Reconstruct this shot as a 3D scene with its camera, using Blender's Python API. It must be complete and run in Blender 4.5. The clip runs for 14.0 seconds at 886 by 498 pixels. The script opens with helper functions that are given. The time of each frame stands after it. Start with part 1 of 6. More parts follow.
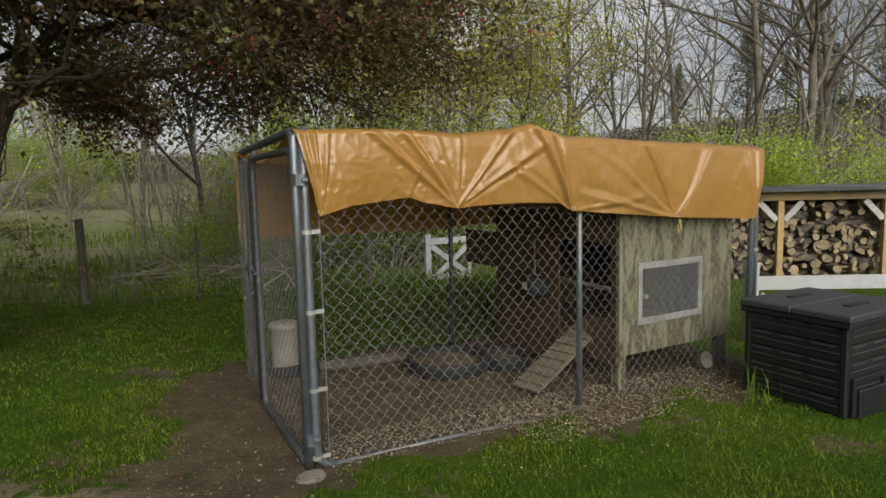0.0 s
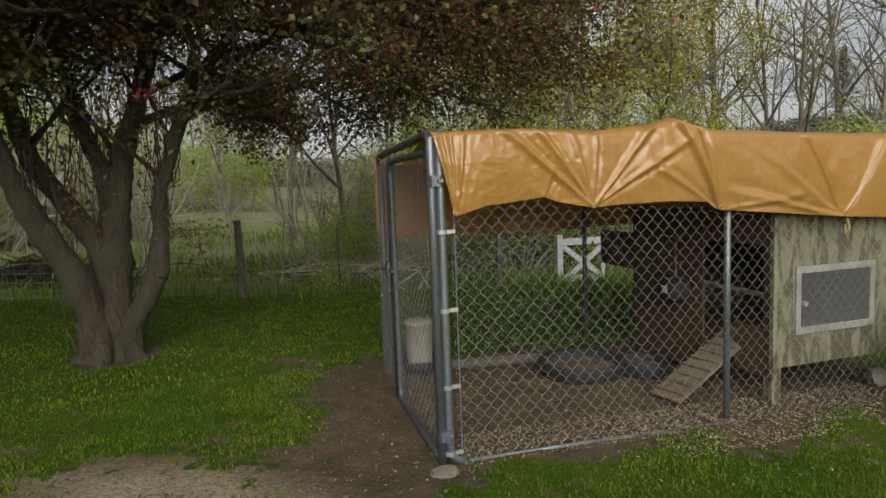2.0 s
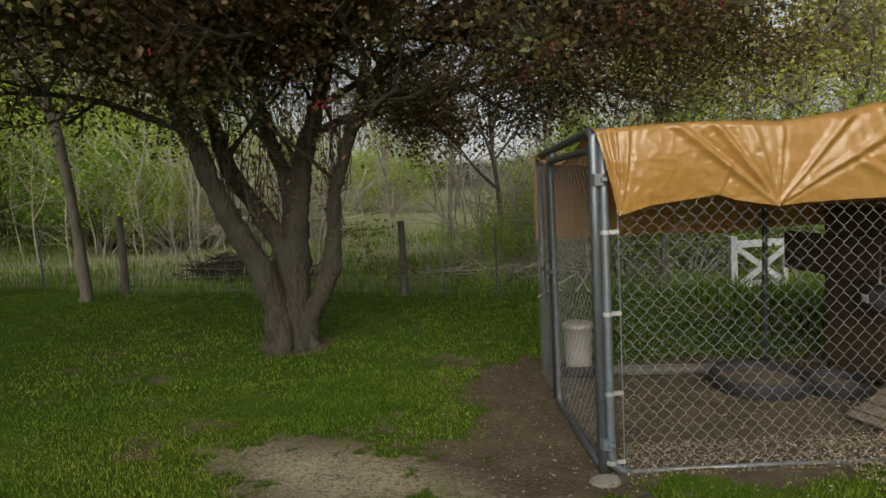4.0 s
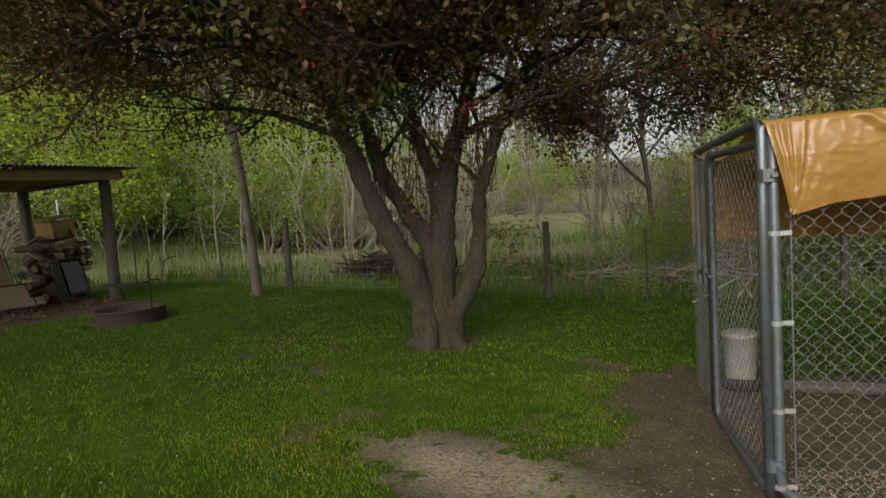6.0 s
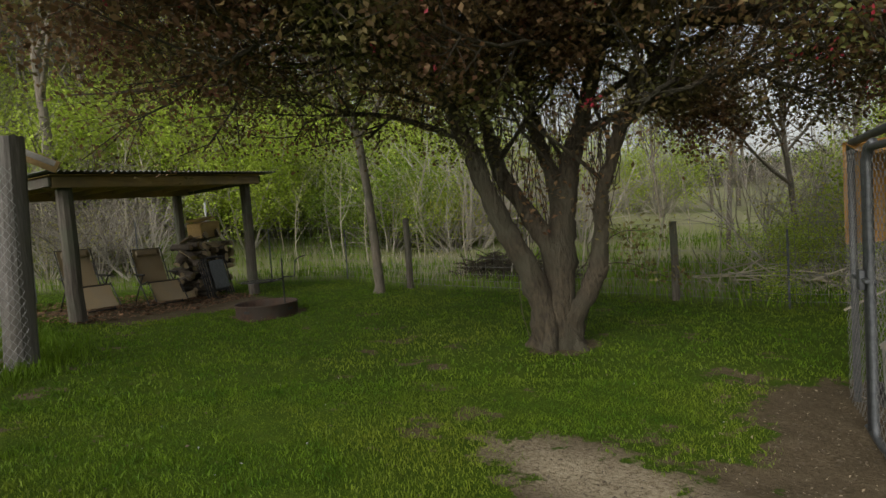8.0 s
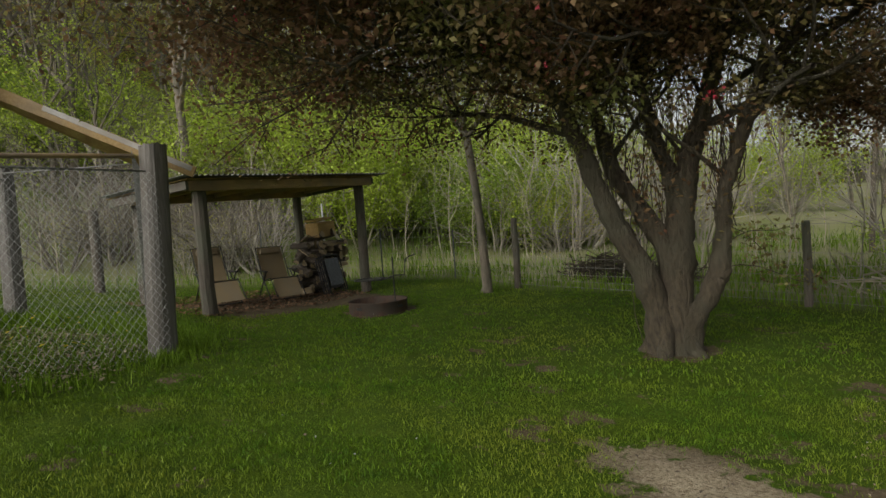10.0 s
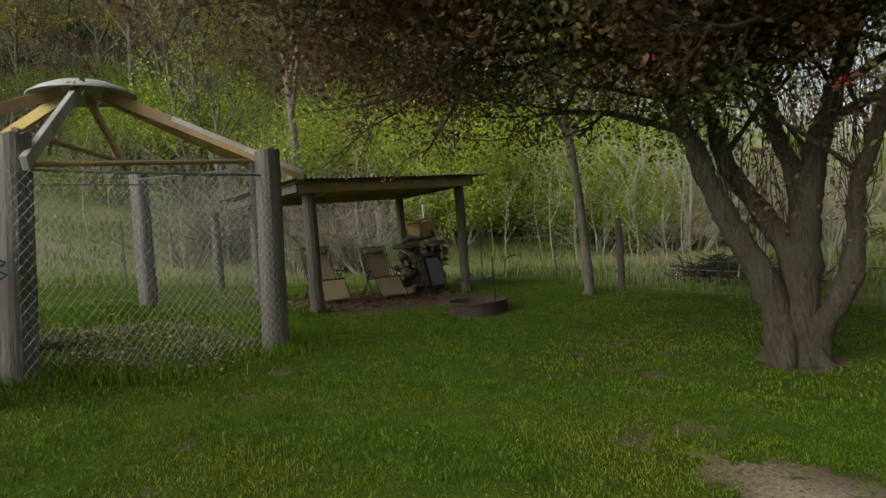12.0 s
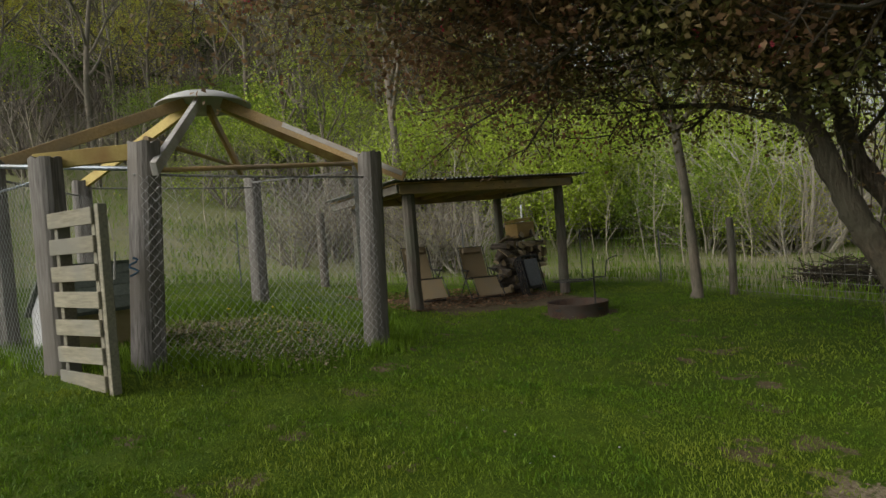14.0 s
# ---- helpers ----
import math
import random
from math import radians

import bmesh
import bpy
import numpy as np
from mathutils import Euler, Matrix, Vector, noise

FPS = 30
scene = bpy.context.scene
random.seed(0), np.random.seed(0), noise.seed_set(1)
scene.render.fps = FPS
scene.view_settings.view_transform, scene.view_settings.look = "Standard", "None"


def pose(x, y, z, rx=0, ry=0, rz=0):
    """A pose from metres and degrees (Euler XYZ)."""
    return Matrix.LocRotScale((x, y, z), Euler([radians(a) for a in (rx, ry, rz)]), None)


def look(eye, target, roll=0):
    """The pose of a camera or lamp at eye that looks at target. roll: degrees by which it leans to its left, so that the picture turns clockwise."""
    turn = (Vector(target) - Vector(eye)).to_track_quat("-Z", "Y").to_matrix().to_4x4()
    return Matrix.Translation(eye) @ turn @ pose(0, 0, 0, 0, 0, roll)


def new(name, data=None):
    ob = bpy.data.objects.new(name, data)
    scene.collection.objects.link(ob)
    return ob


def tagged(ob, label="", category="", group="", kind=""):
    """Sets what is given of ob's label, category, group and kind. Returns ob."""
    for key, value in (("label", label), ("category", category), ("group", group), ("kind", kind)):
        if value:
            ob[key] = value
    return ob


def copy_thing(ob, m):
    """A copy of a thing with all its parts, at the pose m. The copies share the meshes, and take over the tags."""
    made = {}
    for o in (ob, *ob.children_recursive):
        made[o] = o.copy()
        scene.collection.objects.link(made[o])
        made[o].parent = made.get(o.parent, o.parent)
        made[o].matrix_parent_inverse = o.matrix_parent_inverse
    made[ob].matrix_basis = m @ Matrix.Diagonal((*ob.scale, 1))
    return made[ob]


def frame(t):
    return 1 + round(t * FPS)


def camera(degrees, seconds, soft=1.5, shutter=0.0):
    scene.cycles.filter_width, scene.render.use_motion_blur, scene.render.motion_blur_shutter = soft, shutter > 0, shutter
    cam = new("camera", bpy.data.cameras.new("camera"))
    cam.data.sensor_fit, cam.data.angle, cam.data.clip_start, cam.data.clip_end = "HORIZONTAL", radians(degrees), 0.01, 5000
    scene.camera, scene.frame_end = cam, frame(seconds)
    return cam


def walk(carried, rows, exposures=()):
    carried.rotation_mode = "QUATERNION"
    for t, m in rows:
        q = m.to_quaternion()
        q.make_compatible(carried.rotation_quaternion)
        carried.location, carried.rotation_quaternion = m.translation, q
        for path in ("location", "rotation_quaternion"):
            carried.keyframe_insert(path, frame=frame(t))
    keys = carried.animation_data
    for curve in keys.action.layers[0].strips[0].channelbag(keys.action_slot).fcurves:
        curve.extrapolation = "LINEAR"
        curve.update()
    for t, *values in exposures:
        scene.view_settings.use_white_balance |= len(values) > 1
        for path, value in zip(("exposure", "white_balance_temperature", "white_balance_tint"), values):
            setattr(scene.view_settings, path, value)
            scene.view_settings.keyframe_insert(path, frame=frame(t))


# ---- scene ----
cam = camera(71.47, 14.0)
PATH = [
    (0.0, pose(0.000, 0.000, 1.530, 83.90, 1.41, -0.20)),
    (0.5, pose(-0.006, 0.001, 1.529, 83.97, 1.56, 2.10)),
    (1.0, pose(-0.012, 0.001, 1.528, 84.07, 1.73, 4.83)),
    (1.5, pose(-0.018, 0.002, 1.528, 84.20, 2.02, 8.37)),
    (2.0, pose(-0.024, 0.003, 1.527, 84.34, 2.23, 11.78)),
    (2.5, pose(-0.030, 0.003, 1.526, 84.51, 2.45, 15.20)),
    (5.0, pose(-0.056, 0.004, 1.522, 85.51, 3.35, 33.25)),
    (5.5, pose(-0.061, 0.004, 1.521, 85.73, 3.46, 36.42)),
    (6.0, pose(-0.066, 0.004, 1.521, 85.92, 3.56, 39.48)),
    (6.5, pose(-0.070, 0.004, 1.520, 86.12, 3.66, 42.41)),
    (7.0, pose(-0.075, 0.004, 1.519, 86.30, 3.75, 44.97)),
    (7.5, pose(-0.079, 0.003, 1.518, 86.50, 3.83, 47.73)),
    (8.0, pose(-0.083, 0.003, 1.517, 86.69, 3.95, 50.40)),
    (8.5, pose(-0.087, 0.002, 1.517, 86.87, 3.97, 53.09)),
    (11.0, pose(-0.106, -0.002, 1.513, 87.74, 4.20, 64.87)),
    (11.5, pose(-0.109, -0.003, 1.512, 87.93, 4.23, 67.18)),
    (12.0, pose(-0.112, -0.004, 1.511, 88.12, 4.23, 69.63)),
    (12.5, pose(-0.115, -0.005, 1.510, 88.31, 4.22, 72.11)),
    (13.0, pose(-0.118, -0.006, 1.510, 88.49, 4.26, 74.35)),
    (13.5, pose(-0.121, -0.008, 1.509, 88.66, 4.23, 76.52)),
    (14.0, pose(-0.124, -0.009, 1.508, 88.82, 4.23, 78.69)),
]
walk(cam, PATH, [(0.0, 0.10, 6800, 8), (5.0, 0.17, 6900, 8), (14.0, 0.25, 6900, 8)])

# ---- overcast sky and the soft sun behind thin cloud ----
world = bpy.data.worlds.new("overcast_sky")
scene.world = world
world.use_nodes = True
wn, wl = world.node_tree.nodes, world.node_tree.links
sky = wn.new("ShaderNodeTexSky")
sky.sky_type = "NISHITA"
sky.sun_disc = False
sky.sun_elevation, sky.sun_rotation = radians(30), radians(162)
sky.air_density, sky.dust_density = 1.0, 3.0
grey = wn.new("ShaderNodeHueSaturation")
grey.inputs["Saturation"].default_value = 0.22
cl_co = wn.new("ShaderNodeTexCoord")
cl_map = wn.new("ShaderNodeMapping")
cl_map.inputs["Scale"].default_value = (1.0, 1.0, 3.5)
cl_noise = wn.new("ShaderNodeTexNoise")
cl_noise.inputs["Scale"].default_value = 2.2
cl_noise.inputs["Detail"].default_value = 6
cl_ramp = wn.new("ShaderNodeValToRGB")
cl_ramp.color_ramp.elements[0].position, cl_ramp.color_ramp.elements[0].color = 0.35, (0.50, 0.54, 0.62, 1)
cl_ramp.color_ramp.elements[1].position, cl_ramp.color_ramp.elements[1].color = 0.68, (1.0, 1.0, 1.02, 1)
cl_mul = wn.new("ShaderNodeMix")
cl_mul.data_type, cl_mul.blend_type = "RGBA", "MULTIPLY"
cl_mul.inputs[0].default_value = 1.0
wl.new(sky.outputs[0], grey.inputs["Color"])
wl.new(cl_co.outputs["Generated"], cl_map.inputs[0])
wl.new(cl_map.outputs[0], cl_noise.inputs["Vector"])
wl.new(cl_noise.outputs["Fac"], cl_ramp.inputs[0])
wl.new(grey.outputs[0], cl_mul.inputs[6])
wl.new(cl_ramp.outputs[0], cl_mul.inputs[7])
wbg = wn["Background"]
wbg.inputs["Strength"].default_value = 0.15
wl.new(cl_mul.outputs[2], wbg.inputs["Color"])

sun_data = bpy.data.lights.new("sun", "SUN")
sun_data.energy, sun_data.angle, sun_data.color = 1.75, radians(60), (1.0, 0.95, 0.87)
sun = new("sun", sun_data)
sun.matrix_world = look((4.0, -12.0, 7.2), (0, 0, 0))

# ---- materials ----


def ramp_of(nt, stops):
    n = nt.nodes.new("ShaderNodeValToRGB")
    e = n.color_ramp.elements
    while len(e) < len(stops):
        e.new(0.5)
    for el, (pos, col) in zip(e, stops):
        el.position, el.color = pos, (*col, 1)
    return n


def surface(name, c1, c2, scale=8.0, rough=0.7, bump=0.3, metal=0.0, stretch=(1, 1, 1), big=0.0, stain=None, rnd=0.0, island=False, through_light=0.0, dist=0.01, sheen=0.5):
    """Noise-grained material: two colours by fine noise, stains by a large one, random tint per piece."""
    m = bpy.data.materials.new(name)
    m.use_nodes = True
    nt = m.node_tree
    nd, lk = nt.nodes, nt.links
    bsdf = nd["Principled BSDF"]
    co = nd.new("ShaderNodeTexCoord")
    mp = nd.new("ShaderNodeMapping")
    mp.inputs["Scale"].default_value = stretch
    nz = nd.new("ShaderNodeTexNoise")
    nz.inputs["Scale"].default_value, nz.inputs["Detail"].default_value, nz.inputs["Roughness"].default_value = scale, 6, 0.62
    lk.new(co.outputs["Object"], mp.inputs[0])
    lk.new(mp.outputs[0], nz.inputs["Vector"])
    rp = ramp_of(nt, [(0.3, c1), (0.7, c2)])
    lk.new(nz.outputs["Fac"], rp.inputs[0])
    col = rp.outputs[0]
    if stain:
        n2 = nd.new("ShaderNodeTexNoise")
        n2.inputs["Scale"].default_value, n2.inputs["Detail"].default_value = big or scale / 8, 4
        lk.new(co.outputs["Object"], n2.inputs["Vector"])
        r2 = ramp_of(nt, [(0.45, (0, 0, 0)), (0.65, (1, 1, 1))])
        lk.new(n2.outputs["Fac"], r2.inputs[0])
        mx = nd.new("ShaderNodeMix")
        mx.data_type = "RGBA"
        lk.new(r2.outputs[0], mx.inputs[0])
        lk.new(col, mx.inputs[6])
        mx.inputs[7].default_value = (*stain, 1)
        col = mx.outputs[2]
    if rnd:
        src = nd.new("ShaderNodeNewGeometry").outputs["Random Per Island"] if island else nd.new("ShaderNodeObjectInfo").outputs["Random"]
        hs = nd.new("ShaderNodeHueSaturation")
        mr = nd.new("ShaderNodeMapRange")
        mr.inputs["To Min"].default_value, mr.inputs["To Max"].default_value = 1 - rnd, 1 + rnd
        lk.new(src, mr.inputs["Value"])
        lk.new(mr.outputs[0], hs.inputs["Value"])
        lk.new(col, hs.inputs["Color"])
        col = hs.outputs[0]
    lk.new(col, bsdf.inputs["Base Color"])
    bsdf.inputs["Roughness"].default_value, bsdf.inputs["Metallic"].default_value = rough, metal
    bsdf.inputs["Specular IOR Level"].default_value = sheen
    if bump:
        bp = nd.new("ShaderNodeBump")
        bp.inputs["Strength"].default_value, bp.inputs["Distance"].default_value = bump, dist
        lk.new(nz.outputs["Fac"], bp.inputs["Height"])
        lk.new(bp.outputs[0], bsdf.inputs["Normal"])
    if through_light:
        tr = nd.new("ShaderNodeBsdfTranslucent")
        lk.new(col, tr.inputs["Color"])
        ms = nd.new("ShaderNodeMixShader")
        ms.inputs[0].default_value = through_light
        lk.new(bsdf.outputs[0], ms.inputs[1])
        lk.new(tr.outputs[0], ms.inputs[2])
        lk.new(ms.outputs[0], nd["Material Output"].inputs["Surface"])
    return m


STEEL = surface("galvanised_steel", (0.170, 0.204, 0.238), (0.255, 0.289, 0.323), 30, 0.45, 0.1, 0.7, stain=(0.204, 0.204, 0.196), big=3)
# dark steel; on the run's rear tubes the darker tone stands in for shade
STEEL_DARK = surface("dark_or_shaded_steel", (0.085, 0.093, 0.102), (0.153, 0.162, 0.170), 30, 0.55, 0.1, 0.6)
WIRE = surface("galvanised_wire", (0.221, 0.221, 0.212), (0.323, 0.323, 0.315), 40, 0.5, 0.0, 0.3)
WIRE_PALE = surface("pale_galvanised_wire", (0.346, 0.355, 0.346), (0.473, 0.482, 0.473), 40, 0.5, 0.0, 0.3)
# darker wire; on the run's back and ends its tone holds their shade
WIRE_DARK = surface("dark_or_shaded_wire", (0.170, 0.170, 0.162), (0.255, 0.255, 0.242), 40, 0.6, 0.0, 0.4)
TARP = surface("tan_orange_tarpaulin", (0.398, 0.202, 0.047), (0.445, 0.238, 0.063), 30, 0.27, 0.35, stain=(0.431, 0.238, 0.074), big=2.6, through_light=0.16, dist=0.006, sheen=0.8)
BRASS = surface("dull_brass", (0.42, 0.36, 0.26), (0.55, 0.48, 0.36), 60, 0.4, 0.0, 0.8)
WOOD_GREY = surface("weathered_grey_wood", (0.060, 0.054, 0.048), (0.174, 0.163, 0.146), 9, 0.85, 0.5, stretch=(6, 6, 0.5), stain=(0.111, 0.102, 0.085), big=1.2, rnd=0.12)
WOOD_POST = surface("old_round_post", (0.069, 0.058, 0.047), (0.155, 0.135, 0.111), 10, 0.9, 0.6, stretch=(5, 5, 0.5), stain=(0.099, 0.111, 0.078), big=1.5, rnd=0.1)
WOOD_PALLET = surface("pallet_wood", (0.138, 0.127, 0.090), (0.260, 0.239, 0.177), 8, 0.85, 0.4, stretch=(0.7, 6, 6), stain=(0.173, 0.167, 0.138), big=2.5, rnd=0.22)
WOOD_NEW = surface("yellow_new_lumber", (0.43, 0.33, 0.09), (0.55, 0.44, 0.15), 7, 0.7, 0.2, stretch=(0.6, 6, 6), stain=(0.306, 0.187, 0.060), big=2.0, rnd=0.08)
WOOD_TAN = surface("tan_rafter_lumber", (0.337, 0.220, 0.091), (0.510, 0.356, 0.163), 7, 0.75, 0.3, stretch=(0.6, 6, 6), stain=(0.265, 0.204, 0.133), big=1.5, rnd=0.15)
WOOD_PALE = surface("whitewashed_lumber", (0.401, 0.392, 0.373), (0.573, 0.563, 0.544), 8, 0.8, 0.3, stretch=(0.7, 6, 6), stain=(0.364, 0.334, 0.297), big=2)
PLYWOOD = surface("golden_plywood", (0.374, 0.238, 0.076), (0.493, 0.340, 0.128), 6, 0.7, 0.1, stretch=(0.6, 5, 5), stain=(0.238, 0.145, 0.060), big=1.2)
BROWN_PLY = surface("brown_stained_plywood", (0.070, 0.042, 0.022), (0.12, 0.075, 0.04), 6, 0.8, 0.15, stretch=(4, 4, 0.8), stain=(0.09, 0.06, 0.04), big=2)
WHITE = surface("white_paint", (0.405, 0.416, 0.433), (0.506, 0.513, 0.520), 12, 0.6, 0.1, stain=(0.433, 0.440, 0.419), big=2)
GREEN_BLACK = surface("dark_grey_plastic", (0.007, 0.009, 0.010), (0.014, 0.016, 0.018), 25, 0.5, 0.15, stain=(0.016, 0.016, 0.013), big=2)
LID = surface("grey_plastic_lid", (0.035, 0.040, 0.046), (0.058, 0.064, 0.070), 25, 0.5, 0.15, stain=(0.048, 0.051, 0.053), big=3)
PEN_WOOD = surface("silvered_post_wood", (0.085, 0.078, 0.070), (0.27, 0.252, 0.232), 9, 0.85, 0.7, stretch=(6, 6, 0.45), stain=(0.16, 0.145, 0.125), big=1.4, rnd=0.15)
RAMP_WOOD = surface("worn_ramp_boards", (0.10, 0.078, 0.052), (0.22, 0.178, 0.125), 9, 0.9, 0.5, stretch=(1, 6, 6), stain=(0.17, 0.145, 0.10), big=4, rnd=0.15)
RUST = surface("rusty_steel", (0.043, 0.025, 0.017), (0.093, 0.055, 0.036), 18, 0.85, 0.4, 0.2, stain=(0.060, 0.047, 0.038), big=4)
ROOF_METAL = surface("corrugated_metal", (0.20, 0.21, 0.21), (0.32, 0.33, 0.33), 6, 0.55, 0.1, 0.5, stain=(0.16, 0.15, 0.13), big=1.5)
BARK = surface("crabapple_bark", (0.034, 0.027, 0.018), (0.100, 0.080, 0.051), 16, 0.95, 1.0, stretch=(2, 2, 0.6), stain=(0.072, 0.066, 0.044), big=2.2, dist=0.05)
BARK_GREY = surface("grey_bark", (0.121, 0.101, 0.076), (0.226, 0.195, 0.156), 12, 0.95, 0.6, stretch=(2, 2, 0.5), stain=(0.094, 0.094, 0.070), big=2, dist=0.02)
TWIG = surface("bare_twigs", (0.266, 0.241, 0.198), (0.403, 0.374, 0.317), 3, 0.95, 0.0, rnd=0.25, island=True)
STRAW = surface("dry_stalks", (0.294, 0.259, 0.190), (0.449, 0.406, 0.311), 3, 0.95, 0.0, rnd=0.3, island=True)
LEAF_RED = surface("purple_bronze_leaves", (0.150, 0.060, 0.042), (0.235, 0.180, 0.080), 2.2, 0.6, 0.0, stain=(0.168, 0.186, 0.060), big=0.9, rnd=0.5, island=True, through_light=0.5, sheen=0.3)
BLOSSOM = surface("crimson_buds", (0.30, 0.018, 0.035), (0.46, 0.05, 0.08), 5, 0.6, 0.0, rnd=0.3, island=True, through_light=0.2)
LEAF_LIME = surface("fresh_lime_leaves", (0.283, 0.404, 0.037), (0.482, 0.580, 0.106), 1.5, 0.6, 0.0, rnd=0.4, island=True, through_light=0.5, sheen=0.25)
LEAF_YELLOW = surface("young_yellow_green_leaves", (0.360, 0.372, 0.048), (0.552, 0.528, 0.102), 1.5, 0.6, 0.0, rnd=0.35, island=True, through_light=0.5, sheen=0.25)
LEAF_GREEN = surface("green_leaves", (0.15, 0.25, 0.03), (0.27, 0.37, 0.065), 1.5, 0.6, 0.0, rnd=0.4, island=True, through_light=0.45, sheen=0.25)
LEAF_WOODS = surface("woodland_leaves", (0.034, 0.053, 0.013), (0.071, 0.094, 0.026), 0.4, 0.6, 0.0, rnd=0.4, island=True, through_light=0.3, sheen=0.2)
SCRUB = surface("woodland_twigs", (0.110, 0.095, 0.075), (0.200, 0.175, 0.145), 0.4, 0.95, 0.0, rnd=0.3, island=True)
LEAF_DARK = surface("dark_evergreen_needles", (0.018, 0.035, 0.014), (0.035, 0.055, 0.02), 1.5, 0.7, 0.0, rnd=0.4, island=True, through_light=0.1, sheen=0.2)
BLADE = surface("grass_blades", (0.038, 0.109, 0.005), (0.155, 0.247, 0.015), 4.5, 0.6, 0.0, stain=(0.174, 0.229, 0.022), big=0.8, rnd=0.35, island=True, through_light=0.3, sheen=0.25)
BLADE_TALL = surface("tall_grass_blades", (0.084, 0.165, 0.008), (0.180, 0.285, 0.022), 1.1, 0.6, 0.0, rnd=0.35, island=True, through_light=0.3, sheen=0.25)
CHIP = surface("wood_chips", (0.238, 0.178, 0.111), (0.425, 0.357, 0.246), 6, 0.9, 0.0, rnd=0.35, island=True)
DRY_LEAF = surface("dead_leaves", (0.085, 0.064, 0.043), (0.162, 0.128, 0.085), 6, 0.9, 0.0, rnd=0.35, island=True)
STONE = surface("pale_stone", (0.187, 0.170, 0.140), (0.289, 0.264, 0.221), 14, 0.9, 0.6, stain=(0.170, 0.162, 0.119), big=4)
MESH_FABRIC = surface("tan_sling_fabric", (0.178, 0.134, 0.074), (0.229, 0.178, 0.102), 60, 0.8, 0.3, stain=(0.191, 0.153, 0.096), big=4)
BLACK_METAL = surface("black_painted_metal", (0.022, 0.022, 0.024), (0.045, 0.044, 0.043), 30, 0.5, 0.1, 0.3)
BUCKET = surface("dirty_white_plastic", (0.357, 0.332, 0.289), (0.476, 0.451, 0.408), 10, 0.5, 0.1, stain=(0.306, 0.264, 0.204), big=5)
RUBBER = surface("black_rubber", (0.018, 0.018, 0.018), (0.035, 0.034, 0.033), 20, 0.7, 0.2)
LOG_BARK = surface("firewood_bark", (0.064, 0.053, 0.043), (0.145, 0.119, 0.093), 12, 0.95, 0.8, rnd=0.3, dist=0.02)
LOG_CUT = surface("split_firewood", (0.254, 0.183, 0.095), (0.413, 0.326, 0.198), 9, 0.85, 0.4, stain=(0.239, 0.198, 0.144), big=3, rnd=0.3)
SHINGLE = surface("grey_green_shingles", (0.085, 0.105, 0.085), (0.14, 0.16, 0.13), 30, 0.9, 0.4, rnd=0.15)
TAN_WALL = surface("tan_painted_board", (0.36, 0.29, 0.15), (0.44, 0.37, 0.21), 10, 0.8, 0.1, stain=(0.33, 0.27, 0.16), big=3)
ALUM = surface("aluminium_frame", (0.425, 0.425, 0.408), (0.527, 0.527, 0.510), 30, 0.5, 0.1, 0.5, stain=(0.340, 0.323, 0.289), big=5)
BLUE = surface("blue_rope", (0.03, 0.07, 0.12), (0.05, 0.11, 0.18), 20, 0.8, 0.2)

# ---- building tools ----


